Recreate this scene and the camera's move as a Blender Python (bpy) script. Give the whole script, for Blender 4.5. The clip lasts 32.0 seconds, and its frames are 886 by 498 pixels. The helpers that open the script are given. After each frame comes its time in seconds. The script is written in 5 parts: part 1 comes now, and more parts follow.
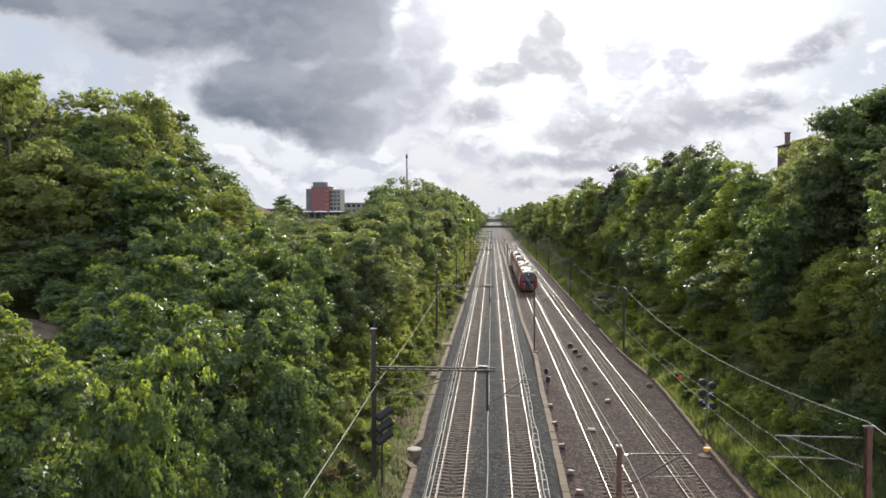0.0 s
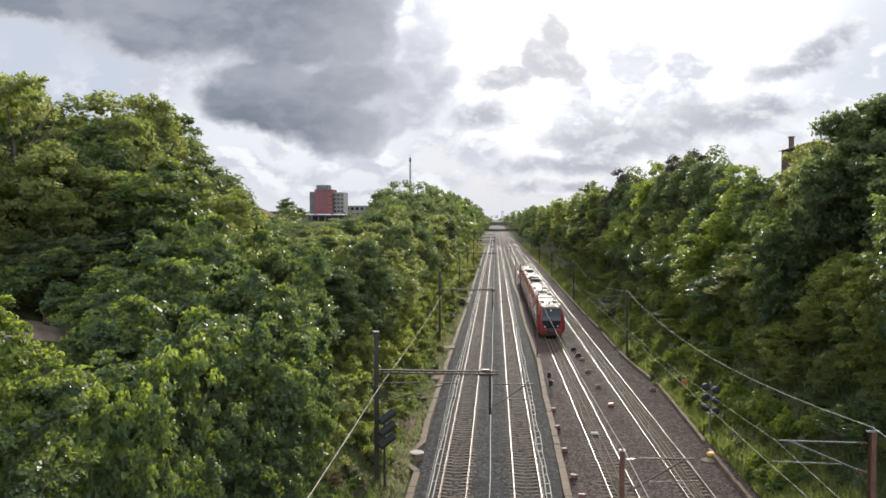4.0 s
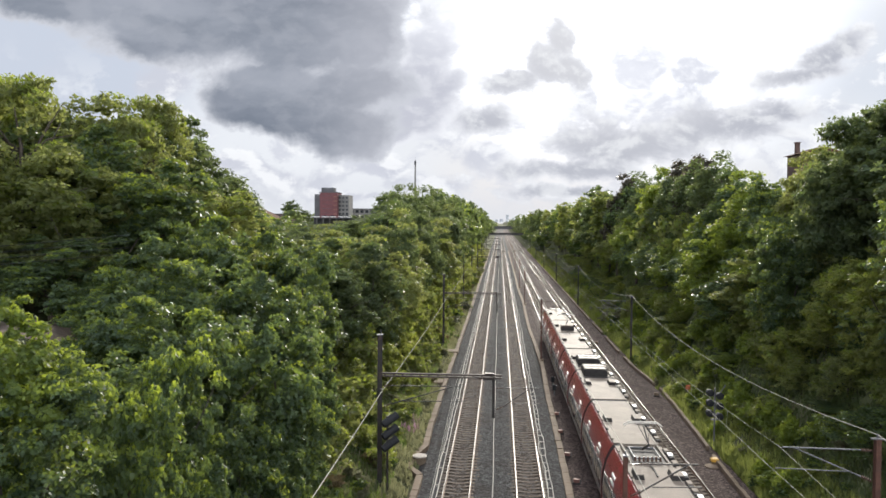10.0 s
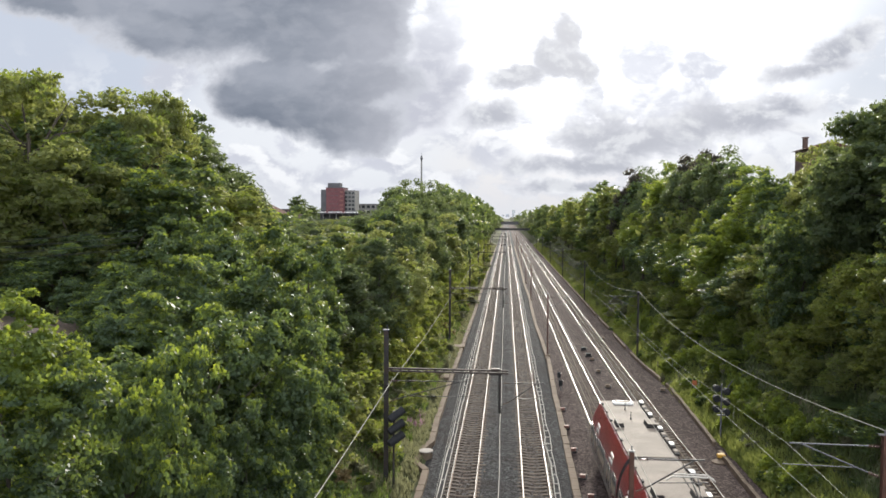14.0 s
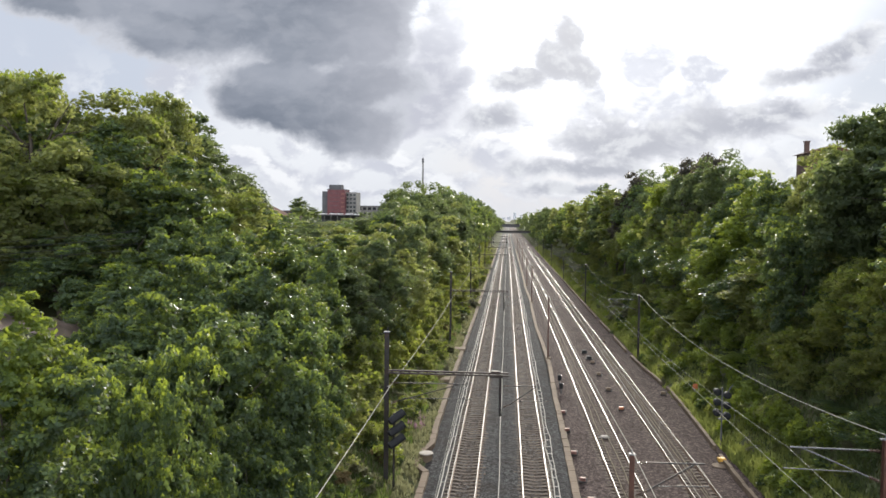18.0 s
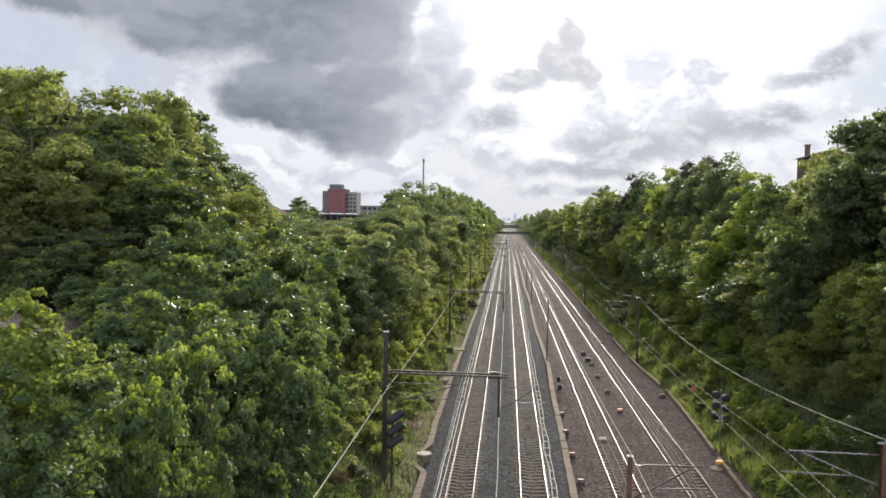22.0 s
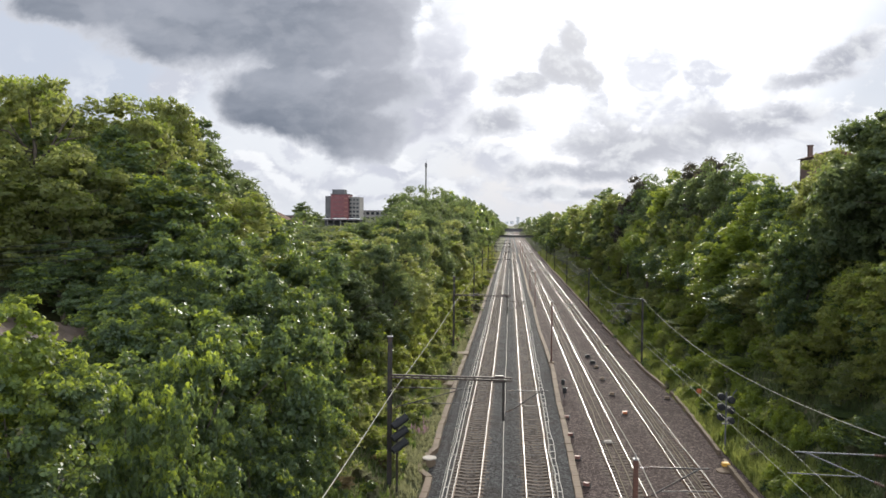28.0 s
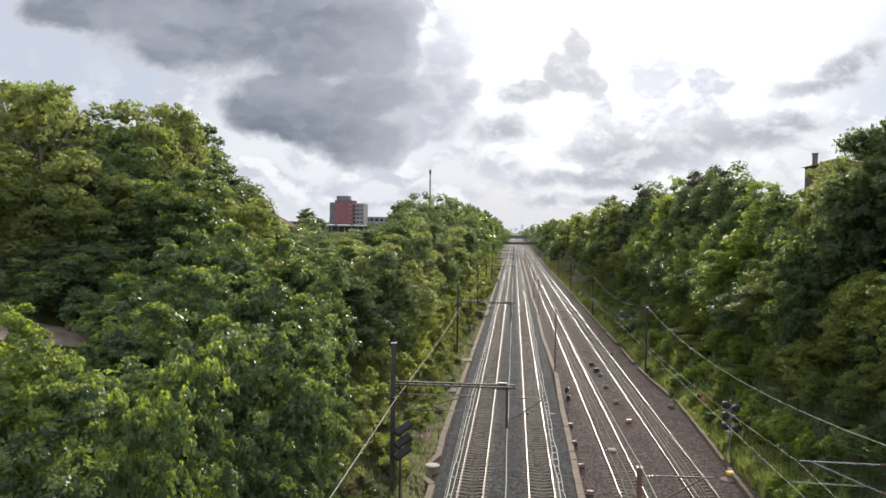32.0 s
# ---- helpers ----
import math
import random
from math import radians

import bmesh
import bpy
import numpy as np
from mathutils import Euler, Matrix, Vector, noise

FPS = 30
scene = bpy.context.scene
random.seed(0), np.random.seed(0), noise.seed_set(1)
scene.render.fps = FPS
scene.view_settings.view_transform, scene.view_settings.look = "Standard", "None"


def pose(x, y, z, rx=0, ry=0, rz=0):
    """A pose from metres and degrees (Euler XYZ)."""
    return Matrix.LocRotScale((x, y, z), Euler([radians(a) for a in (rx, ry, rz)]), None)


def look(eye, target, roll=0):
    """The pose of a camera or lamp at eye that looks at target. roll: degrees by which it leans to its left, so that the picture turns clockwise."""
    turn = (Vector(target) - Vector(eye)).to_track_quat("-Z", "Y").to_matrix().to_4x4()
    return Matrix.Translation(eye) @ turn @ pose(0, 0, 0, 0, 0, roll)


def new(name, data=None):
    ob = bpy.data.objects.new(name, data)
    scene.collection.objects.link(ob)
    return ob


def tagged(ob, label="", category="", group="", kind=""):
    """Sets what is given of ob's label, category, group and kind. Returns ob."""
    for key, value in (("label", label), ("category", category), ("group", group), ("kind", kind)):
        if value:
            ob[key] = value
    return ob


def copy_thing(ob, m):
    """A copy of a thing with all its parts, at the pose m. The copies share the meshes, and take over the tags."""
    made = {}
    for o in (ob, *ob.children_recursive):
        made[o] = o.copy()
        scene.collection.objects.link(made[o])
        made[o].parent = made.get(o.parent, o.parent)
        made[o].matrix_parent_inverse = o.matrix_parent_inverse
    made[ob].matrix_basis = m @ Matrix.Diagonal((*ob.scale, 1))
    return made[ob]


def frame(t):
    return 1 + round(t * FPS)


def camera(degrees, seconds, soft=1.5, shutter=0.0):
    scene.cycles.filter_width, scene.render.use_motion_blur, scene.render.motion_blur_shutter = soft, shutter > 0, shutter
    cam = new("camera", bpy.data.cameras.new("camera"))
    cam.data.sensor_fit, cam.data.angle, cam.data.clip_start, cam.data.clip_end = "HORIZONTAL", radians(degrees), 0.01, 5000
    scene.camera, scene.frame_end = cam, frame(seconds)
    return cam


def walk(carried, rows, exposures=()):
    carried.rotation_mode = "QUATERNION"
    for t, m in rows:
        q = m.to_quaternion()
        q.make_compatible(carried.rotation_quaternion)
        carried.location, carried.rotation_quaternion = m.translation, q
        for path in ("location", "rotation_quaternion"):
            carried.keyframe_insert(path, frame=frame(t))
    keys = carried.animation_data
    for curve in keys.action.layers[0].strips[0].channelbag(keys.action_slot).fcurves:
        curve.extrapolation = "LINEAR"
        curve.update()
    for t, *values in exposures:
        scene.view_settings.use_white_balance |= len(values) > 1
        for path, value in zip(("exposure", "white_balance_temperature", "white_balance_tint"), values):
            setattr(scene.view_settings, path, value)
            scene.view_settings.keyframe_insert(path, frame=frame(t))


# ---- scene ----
cam = camera(59.58, 32.0, soft=1.6)


def aim(yaw, pitch, lean):
    """Camera pose on the bridge parapet: degrees to the left, up, and lean to the left."""
    return pose(0, 0, 15.5, 90 + pitch, 0, yaw) @ pose(0, 0, 0, 0, 0, lean)


walk(cam, [(t, aim(a, b, c)) for t, a, b, c in (
    (0, 3.628, -2.587, -0.207), (0.5, 3.606, -2.538, -0.171), (1, 3.673, -2.552, -0.119), (1.5, 3.772, -2.551, -0.165),
    (2, 3.844, -2.509, -0.099), (2.5, 3.821, -2.452, -0.199), (3, 3.810, -2.480, -0.095), (3.5, 3.857, -2.425, -0.054),
    (5.5, 3.862, -2.175, -0.024), (6, 3.849, -2.159, 0.153), (6.5, 3.865, -2.123, 0.225), (7, 3.952, -2.089, 0.180),
    (7.5, 3.977, -2.068, 0.213), (8, 4.010, -2.028, 0.211), (8.5, 4.051, -1.967, 0.234), (9, 4.070, -2.006, 0.339),
    (9.5, 4.117, -2.055, 0.364), (10, 4.192, -2.096, 0.365), (10.5, 4.246, -2.246, 0.611), (11, 4.309, -2.322, 0.721),
    (11.5, 4.402, -2.231, 0.556), (12, 4.539, -2.178, 0.476), (12.5, 4.532, -2.295, 0.322), (13, 4.575, -2.394, 0.265),
    (13.5, 4.619, -2.424, 0.255), (14, 4.654, -2.448, 0.365), (14.5, 4.605, -2.472, 0.298), (16.5, 4.635, -2.469, 0.543),
    (17, 4.658, -2.384, 0.446), (17.5, 4.672, -2.318, 0.574), (18, 4.731, -2.281, 0.621), (18.5, 4.749, -2.222, 0.654),
    (19, 4.748, -2.151, 0.719), (19.5, 4.680, -2.121, 0.634), (20, 4.685, -2.150, 0.724), (20.5, 4.683, -2.199, 0.885),
    (21, 4.681, -2.219, 0.953), (21.5, 4.677, -2.227, 0.983), (22, 4.724, -2.241, 1.108), (22.5, 4.701, -2.235, 1.105),
    (23, 4.677, -2.244, 0.987), (23.5, 4.735, -2.270, 0.898), (24, 4.814, -2.249, 0.890), (24.5, 4.923, -2.275, 0.887),
    (25, 4.963, -2.092, 0.705), (25.5, 4.943, -2.021, 0.658), (27.5, 4.941, -2.026, 0.720), (28, 4.965, -1.948, 0.557),
    (28.5, 4.998, -1.936, 0.626), (29, 5.004, -1.839, 0.718), (29.5, 5.050, -1.791, 0.572), (30, 5.056, -1.802, 0.483),
    (30.5, 5.144, -1.739, 0.517), (31, 5.226, -1.624, 0.571), (31.5, 5.277, -1.513, 0.680), (32, 5.262, -1.450, 0.776),

)], exposures=((0.0, 0.30, 6300, 10), (32.0, 0.30, 6300, 10)))

# ---------------------------------------------------------------- light
SUN_AZ, SUN_EL = radians(5.0), radians(18.5)
SUN_DIR = Vector((math.sin(SUN_AZ) * math.cos(SUN_EL), math.cos(SUN_AZ) * math.cos(SUN_EL), math.sin(SUN_EL)))


class Nodes:
    """Short way to write node trees."""

    def __init__(self, tree):
        self.tree, self.nodes = tree, tree.nodes

    def link(self, socket, value):
        if isinstance(value, bpy.types.NodeSocket):
            self.tree.links.new(value, socket)
        elif value is not None:
            socket.default_value = value

    def math(self, op, a, b=None, c=None, clamp=False):
        n = self.nodes.new("ShaderNodeMath")
        n.operation, n.use_clamp = op, clamp
        for s, v in zip(n.inputs, (a, b, c)):
            self.link(s, v)
        return n.outputs[0]

    def vec(self, op, a, b=None):
        n = self.nodes.new("ShaderNodeVectorMath")
        n.operation = op
        for s, v in zip(n.inputs, (a, b)):
            self.link(s, v)
        return n.outputs["Value"] if op in ("DOT_PRODUCT", "LENGTH", "DISTANCE") else n.outputs[0]

    def mix(self, f, a, b, blend="MIX"):
        n = self.nodes.new("ShaderNodeMix")
        n.data_type, n.blend_type = "RGBA", blend
        self.link(n.inputs[0], f)
        self.link(n.inputs[6], a if isinstance(a, bpy.types.NodeSocket) else (*a, 1))
        self.link(n.inputs[7], b if isinstance(b, bpy.types.NodeSocket) else (*b, 1))
        return n.outputs[2]

    def noise(self, vector, scale, detail=4, rough=0.55, distort=0.0):
        n = self.nodes.new("ShaderNodeTexNoise")
        self.link(n.inputs["Vector"], vector)
        for k, v in (("Scale", scale), ("Detail", detail), ("Roughness", rough), ("Distortion", distort)):
            n.inputs[k].default_value = v
        return n.outputs["Fac"], n.outputs["Color"]

    def ramp(self, f, a, b, lo=0.0, hi=1.0, kind="SMOOTHSTEP"):
        n = self.nodes.new("ShaderNodeMapRange")
        n.interpolation_type = kind
        for s, v in zip(n.inputs, (f, a, b, lo, hi)):
            self.link(s, v)
        return n.outputs[0]

    def xyz(self, v):
        n = self.nodes.new("ShaderNodeSeparateXYZ")
        self.link(n.inputs[0], v)
        return n.outputs

    def join(self, x, y, z):
        n = self.nodes.new("ShaderNodeCombineXYZ")
        for s, v in zip(n.inputs, (x, y, z)):
            self.link(s, v)
        return n.outputs[0]


def make_world():
    """A broken, bright evening sky: blue gaps, white haze round the sun, grey cumulus."""
    w = bpy.data.worlds.new("sky")
    scene.world, w.use_nodes = w, True
    t = w.node_tree
    t.nodes.clear()
    N = Nodes(t)
    way = t.nodes.new("ShaderNodeTexCoord").outputs["Generated"]
    sky = t.nodes.new("ShaderNodeTexSky")
    sky.sky_type, sky.sun_disc, sky.sun_elevation, sky.sun_rotation = "NISHITA", False, SUN_EL, SUN_AZ
    X, Y, Z = N.xyz(way)
    ys = N.math("MAXIMUM", Y, 0.25)
    u, v = N.math("DIVIDE", X, ys), N.math("DIVIDE", Z, ys)
    flat = N.join(u, v, 0.0)
    # the outlines wander at two scales: broad bulges and small curls
    wide = N.vec("SUBTRACT", N.noise(flat, 5.0, 3, 0.5)[1], (0.5, 0.5, 0.5))
    curl = N.vec("SUBTRACT", N.noise(flat, 22.0, 6, 0.62)[1], (0.5, 0.5, 0.5))
    bent = N.vec("ADD", flat, N.vec("ADD", N.vec("MULTIPLY", wide, (0.060, 0.040, 0.0)), N.vec("MULTIPLY", curl, (0.036, 0.030, 0.0))))
    bu, bv, _ = N.xyz(bent)
    # billows, and the same billows a step towards the sun, which tells their lit sides
    squash = N.vec("MULTIPLY", flat, (1.0, 1.45, 1.0))
    toward = N.vec("ADD", squash, N.vec("MULTIPLY", N.vec("SUBTRACT", (0.13, 0.50, 0.0), squash), (0.04, 0.04, 0.0)))
    lumps = N.noise(squash, 15.0, 9, 0.58, 0.25)[0]
    ahead = N.noise(toward, 15.0, 9, 0.58, 0.25)[0]
    side = N.math("SUBTRACT", lumps, ahead)
    folds = N.noise(squash, 3.6, 5, 0.42, 0.3)[0]
    layers = N.noise(N.vec("MULTIPLY", bent, (3.5, 13.0, 1.0)), 1.0, 5, 0.5, 0.2)[0]

    def blob(cu, cv, ru, rv, tilt=0.0):
        du, dv = N.math("SUBTRACT", bu, cu), N.math("SUBTRACT", bv, cv)
        c, s = math.cos(tilt), math.sin(tilt)
        a = N.math("ADD", N.math("MULTIPLY", du, c / ru), N.math("MULTIPLY", dv, s / ru))
        b = N.math("ADD", N.math("MULTIPLY", du, -s / rv), N.math("MULTIPLY", dv, c / rv))
        d = N.math("SQRT", N.math("ADD", N.math("MULTIPLY", a, a), N.math("MULTIPLY", b, b)))
        return N.math("MAXIMUM", N.math("SUBTRACT", 1.0, d), -1.0)

    def cloud(blobs, rough):
        m = None
        for bl in blobs:
            b = blob(*bl)
            m = b if m is None else N.math("SMOOTH_MAX", m, b, 0.2)
        return N.math("ADD", m, N.math("MULTIPLY", N.math("SUBTRACT", lumps, 0.5), rough))

    heavy = cloud(((-0.346, 0.275, 0.235, 0.075), (-0.571, 0.290, 0.125, 0.038, -0.10), (-0.454, 0.243, 0.100, 0.044), (-0.184, 0.237, 0.066, 0.062), (-0.255, 0.230, 0.100, 0.050),
                   (-0.270, 0.146, 0.130, 0.042, -0.15), (-0.195, 0.116, 0.075, 0.038), (-0.338, 0.155, 0.066, 0.037), (-0.195, 0.171, 0.085, 0.036), (-0.300, 0.186, 0.085, 0.022)), 0.9)
    flank = cloud(((-0.103, 0.171, 0.056, 0.048), (-0.125, 0.142, 0.058, 0.043), (-0.078, 0.268, 0.035, 0.046), (-0.096, 0.218, 0.039, 0.040), (-0.135, 0.113, 0.032, 0.020)), 1.4)
    grey = cloud(((0.058, 0.200, 0.040, 0.044), (0.078, 0.226, 0.032, 0.034), (0.090, 0.190, 0.028, 0.026), (0.020, 0.176, 0.050, 0.020), (-0.022, 0.133, 0.046, 0.025), (0.149, 0.100, 0.115, 0.036), (0.076, 0.066, 0.115, 0.022),
                  (0.271, 0.118, 0.108, 0.028), (0.345, 0.137, 0.048, 0.021), (0.407, 0.213, 0.066, 0.022, 0.50), (0.371, 0.184, 0.070, 0.018, 0.15), (0.076, 0.037, 0.092, 0.012)), 1.8)
    faint = cloud(((0.172, 0.180, 0.048, 0.048), (0.191, 0.148, 0.085, 0.034), (0.242, 0.183, 0.035, 0.021), (0.106, 0.155, 0.016, 0.019), (-0.450, 0.181, 0.046, 0.023), (-0.346, 0.074, 0.025, 0.016),
                   (-0.285, 0.052, 0.036, 0.016), (-0.232, 0.046, 0.022, 0.012), (-0.029, 0.082, 0.040, 0.024), (-0.091, 0.047, 0.050, 0.013), (-0.150, 0.069, 0.034, 0.012), (-0.18, 0.030, 0.07, 0.010)), 2.0)
    zz = N.math("ADD", N.math("ABSOLUTE", Z), 0.2)
    far = N.noise(N.join(N.math("DIVIDE", X, zz), N.math("DIVIDE", Y, zz), 0.0), 1.3, 7, 0.6)[0]
    bright_way = Vector((math.sin(radians(8)), math.cos(radians(8)), math.tan(SUN_EL))).normalized()  # the thin bright cloud round the sun
    cs = N.vec("DOT_PRODUCT", way, bright_way)
    glow = N.math("POWER", N.ramp(cs, 0.95, 1.0, 0.0, 1.0, "LINEAR"), 1.7)
    blue = N.vec("MULTIPLY", sky.outputs[0], (0.05, 0.05, 0.05))
    veil = N.mix(0.86, blue, (0.66, 0.70, 0.78))
    bright = N.mix(N.ramp(folds, 0.34, 0.62), veil, (0.80, 0.81, 0.83))
    billow = N.ramp(side, -0.05, 0.13)
    bright = N.mix(N.math("MULTIPLY", N.math("MULTIPLY", billow, N.ramp(lumps, 0.45, 0.6)), N.ramp(u, -0.42, -0.30)), bright, (0.95, 0.95, 0.95))
    bright = N.mix(N.ramp(u, -0.34, -0.50), bright, (0.56, 0.60, 0.68))
    lit = N.vec("ADD", bright, N.mix(glow, (0, 0, 0), (1.7, 1.66, 1.6)))
    band = N.math("MULTIPLY", N.ramp(v, 0.0, 0.03), N.ramp(v, 0.26, 0.08))
    lit = N.mix(N.math("MULTIPLY", N.math("MULTIPLY", N.ramp(lumps, 0.45, 0.55), band), 0.75), lit, N.mix(billow, (0.60, 0.61, 0.67), (0.88, 0.88, 0.88)))
    lit = N.mix(N.math("MULTIPLY", N.ramp(v, 0.09, 0.0), 0.8), lit, (0.68, 0.69, 0.72))
    c1 = N.mix(N.math("MULTIPLY", N.ramp(faint, -0.2, 0.5), 0.85), lit, N.mix(billow, (0.58, 0.59, 0.65), (0.85, 0.85, 0.86)))
    shade = N.mix(N.ramp(grey, 0.05, 0.7), (0.72, 0.72, 0.75), N.mix(glow, (0.44, 0.45, 0.50), (0.72, 0.71, 0.72)))
    c1 = N.mix(N.ramp(grey, -0.24, 0.42), c1, N.mix(N.math("MULTIPLY", billow, 0.5), shade, (0.95, 0.95, 0.94)))
    soft = N.mix(N.ramp(flank, 0.0, 0.5), (0.80, 0.80, 0.83), N.mix(N.math("MULTIPLY", billow, 0.6), (0.54, 0.545, 0.60), (0.74, 0.74, 0.77)))
    c1 = N.mix(N.math("MULTIPLY", N.ramp(flank, -0.16, 0.24), N.ramp(v, 0.30, 0.16, 0.55, 1.0)), c1, soft)
    core = N.mix(N.ramp(layers, 0.32, 0.68), (0.160, 0.185, 0.230), (0.35, 0.37, 0.42))
    core = N.mix(N.math("MULTIPLY", billow, 0.22), core, (0.46, 0.47, 0.51))
    core = N.mix(N.ramp(u, -0.30, -0.12), core, N.mix(0.6, core, (0.54, 0.54, 0.58)))
    core = N.mix(N.ramp(heavy, 0.0, 0.38), (0.58, 0.59, 0.63), core)
    c2 = N.mix(N.ramp(heavy, -0.10, 0.10), c1, core)
    # clouds opposite the sun show their lit sides
    facing = N.mix(N.ramp(Y, 0.0, -0.8), (1.65, 1.66, 1.70), (3.1, 3.11, 3.18))
    behind = N.mix(N.ramp(far, 0.38, 0.60), N.mix(0.6, blue, (0.65, 0.75, 0.95)), facing)
    back = N.mix(N.ramp(Y, 0.05, 0.35), behind, N.vec("MULTIPLY", c2, (0.90, 0.90, 0.90)))
    down = N.mix(N.ramp(Z, -0.06, 0.0), (0.06, 0.07, 0.05), back)
    bg = t.nodes.new("ShaderNodeBackground")
    N.link(bg.inputs[0], down)
    bg.inputs[1].default_value = 1.0
    N.link(t.nodes.new("ShaderNodeOutputWorld").inputs[0], bg.outputs[0])


make_world()
sun = new("sun", bpy.data.lights.new("sun", "SUN"))
sun.data.energy, sun.data.angle, sun.data.color = 4.3, radians(8.0), (1.0, 0.93, 0.80)
sun.matrix_world = look(SUN_DIR * 300, (0, 0, 0))

# ---------------------------------------------------------------- materials


def material(name, color, rough=0.7, metal=0.0, vary=0.25, scale=4.0, grain=60.0, bump=0.3, tint=None, stain=0.0, per_object=0.0, spec=0.5):
    """A surface with broad stains, fine grain and relief. tint: the colour towards which the stains go."""
    m = bpy.data.materials.new(name)
    m.use_nodes = True
    N = Nodes(m.node_tree)
    bsdf = m.node_tree.nodes["Principled BSDF"]
    at = m.node_tree.nodes.new("ShaderNodeTexCoord").outputs["Object"]
    broad, small = N.noise(at, scale, 5)[0], N.noise(at, grain, 3, 0.6)[0]
    dark = tuple(c * (1 - vary) for c in color)
    light = tuple(min(1, c * (1 + vary)) for c in color)
    col = N.mix(N.ramp(broad, 0.3, 0.7), dark, light)
    col = N.mix(N.math("MULTIPLY", N.ramp(small, 0.35, 0.65), 0.35), col, tuple(c * 0.55 for c in color))
    if tint:
        col = N.mix(N.math("MULTIPLY", N.ramp(N.noise(at, scale * 0.6, 6, 0.7)[0], 0.48, 0.66), stain), col, tint)
    if per_object:
        rnd = m.node_tree.nodes.new("ShaderNodeObjectInfo").outputs["Random"]
        col = N.mix(N.math("MULTIPLY", rnd, per_object), col, tuple(c * 0.4 for c in color))
    N.link(bsdf.inputs["Base Color"], col)
    N.link(bsdf.inputs["Roughness"], N.ramp(small, 0.2, 0.8, max(0.03, rough - 0.12), min(1, rough + 0.1)))
    bsdf.inputs["Metallic"].default_value = metal
    bsdf.inputs["Specular IOR Level"].default_value = spec
    if bump:
        b = m.node_tree.nodes.new("ShaderNodeBump")
        b.inputs["Strength"].default_value, b.inputs["Distance"].default_value = bump, 0.01
        N.link(b.inputs["Height"], small)
        N.link(bsdf.inputs["Normal"], b.outputs[0])
    return m


def leaf_material(name, young, old, through_color, gloss=0.35, glow_share=0.5, spec=0.16):
    """Thin leaves: reflect and let light through; colour varies leaf by leaf and tree by tree."""
    m = bpy.data.materials.new(name)
    m.use_nodes = True
    t = m.node_tree
    N = Nodes(t)
    t.nodes.clear()
    geo = t.nodes.new("ShaderNodeNewGeometry")
    rnd = t.nodes.new("ShaderNodeObjectInfo").outputs["Random"]
    at = geo.outputs["Position"]
    patch = N.ramp(N.noise(at, 0.55, 4)[0], 0.35, 0.65)
    leaf = geo.outputs["Random Per Island"]
    f = N.math("ADD", N.math("MULTIPLY", N.ramp(leaf, 0.15, 0.95), 0.45), N.math("ADD", N.math("MULTIPLY", patch, 0.32), N.math("MULTIPLY", rnd, 0.23)))
    col = N.mix(f, old, young)
    thr = N.mix(f, tuple(c * 0.6 for c in through_color), through_color)
    d = t.nodes.new("ShaderNodeBsdfPrincipled")
    N.link(d.inputs["Base Color"], col)
    d.inputs["Roughness"].default_value = gloss
    d.inputs["Specular IOR Level"].default_value = spec
    tr = t.nodes.new("ShaderNodeBsdfTranslucent")
    N.link(tr.inputs[0], thr)
    mx = t.nodes.new("ShaderNodeMixShader")
    mx.inputs[0].default_value = glow_share
    N.link(mx.inputs[1], d.outputs[0])
    N.link(mx.inputs[2], tr.outputs[0])
    N.link(t.nodes.new("ShaderNodeOutputMaterial").inputs[0], mx.outputs[0])
    return m


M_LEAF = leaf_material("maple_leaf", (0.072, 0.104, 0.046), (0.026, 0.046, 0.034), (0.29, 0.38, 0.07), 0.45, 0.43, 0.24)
# pale leaf of new shoots, also coloured for lit tops and crowns
M_LEAF_YOUNG_LIT = leaf_material("young_lit_leaf", (0.118, 0.152, 0.044), (0.062, 0.094, 0.036), (0.49, 0.58, 0.06), 0.5, 0.53, 0.2)
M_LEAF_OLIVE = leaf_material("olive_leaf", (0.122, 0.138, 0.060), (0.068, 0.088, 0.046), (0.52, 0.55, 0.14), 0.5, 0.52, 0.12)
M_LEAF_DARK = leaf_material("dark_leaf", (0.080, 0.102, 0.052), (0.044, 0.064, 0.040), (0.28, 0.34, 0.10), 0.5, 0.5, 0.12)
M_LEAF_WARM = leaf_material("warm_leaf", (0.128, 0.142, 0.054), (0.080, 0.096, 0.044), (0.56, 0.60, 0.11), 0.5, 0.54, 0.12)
M_LEAF_COPPER = leaf_material("copper_leaf", (0.066, 0.062, 0.046), (0.036, 0.036, 0.032), (0.19, 0.16, 0.09), 0.45, 0.45, 0.2)
M_GRASS = leaf_material("grass_blade", (0.165, 0.158, 0.100), (0.090, 0.098, 0.064), (0.38, 0.38, 0.19), 0.6, 0.5)
# brighter than grass_blade to paint the sun on the east verge
M_GRASS_SUNLIT = leaf_material("sunlit_grass_blade", (0.165, 0.185, 0.066), (0.095, 0.122, 0.050), (0.56, 0.61, 0.15), 0.5, 0.55)
M_RUSSET = leaf_material("russet_leaf", (0.17, 0.13, 0.07), (0.11, 0.09, 0.055), (0.40, 0.31, 0.14), 0.6, 0.45)
M_FLOWER = leaf_material("pink_flower", (0.42, 0.25, 0.32), (0.30, 0.17, 0.23), (0.40, 0.24, 0.30), 0.6, 0.3)
M_BARK = material("bark", (0.075, 0.06, 0.045), 0.9, bump=0.8, grain=25)
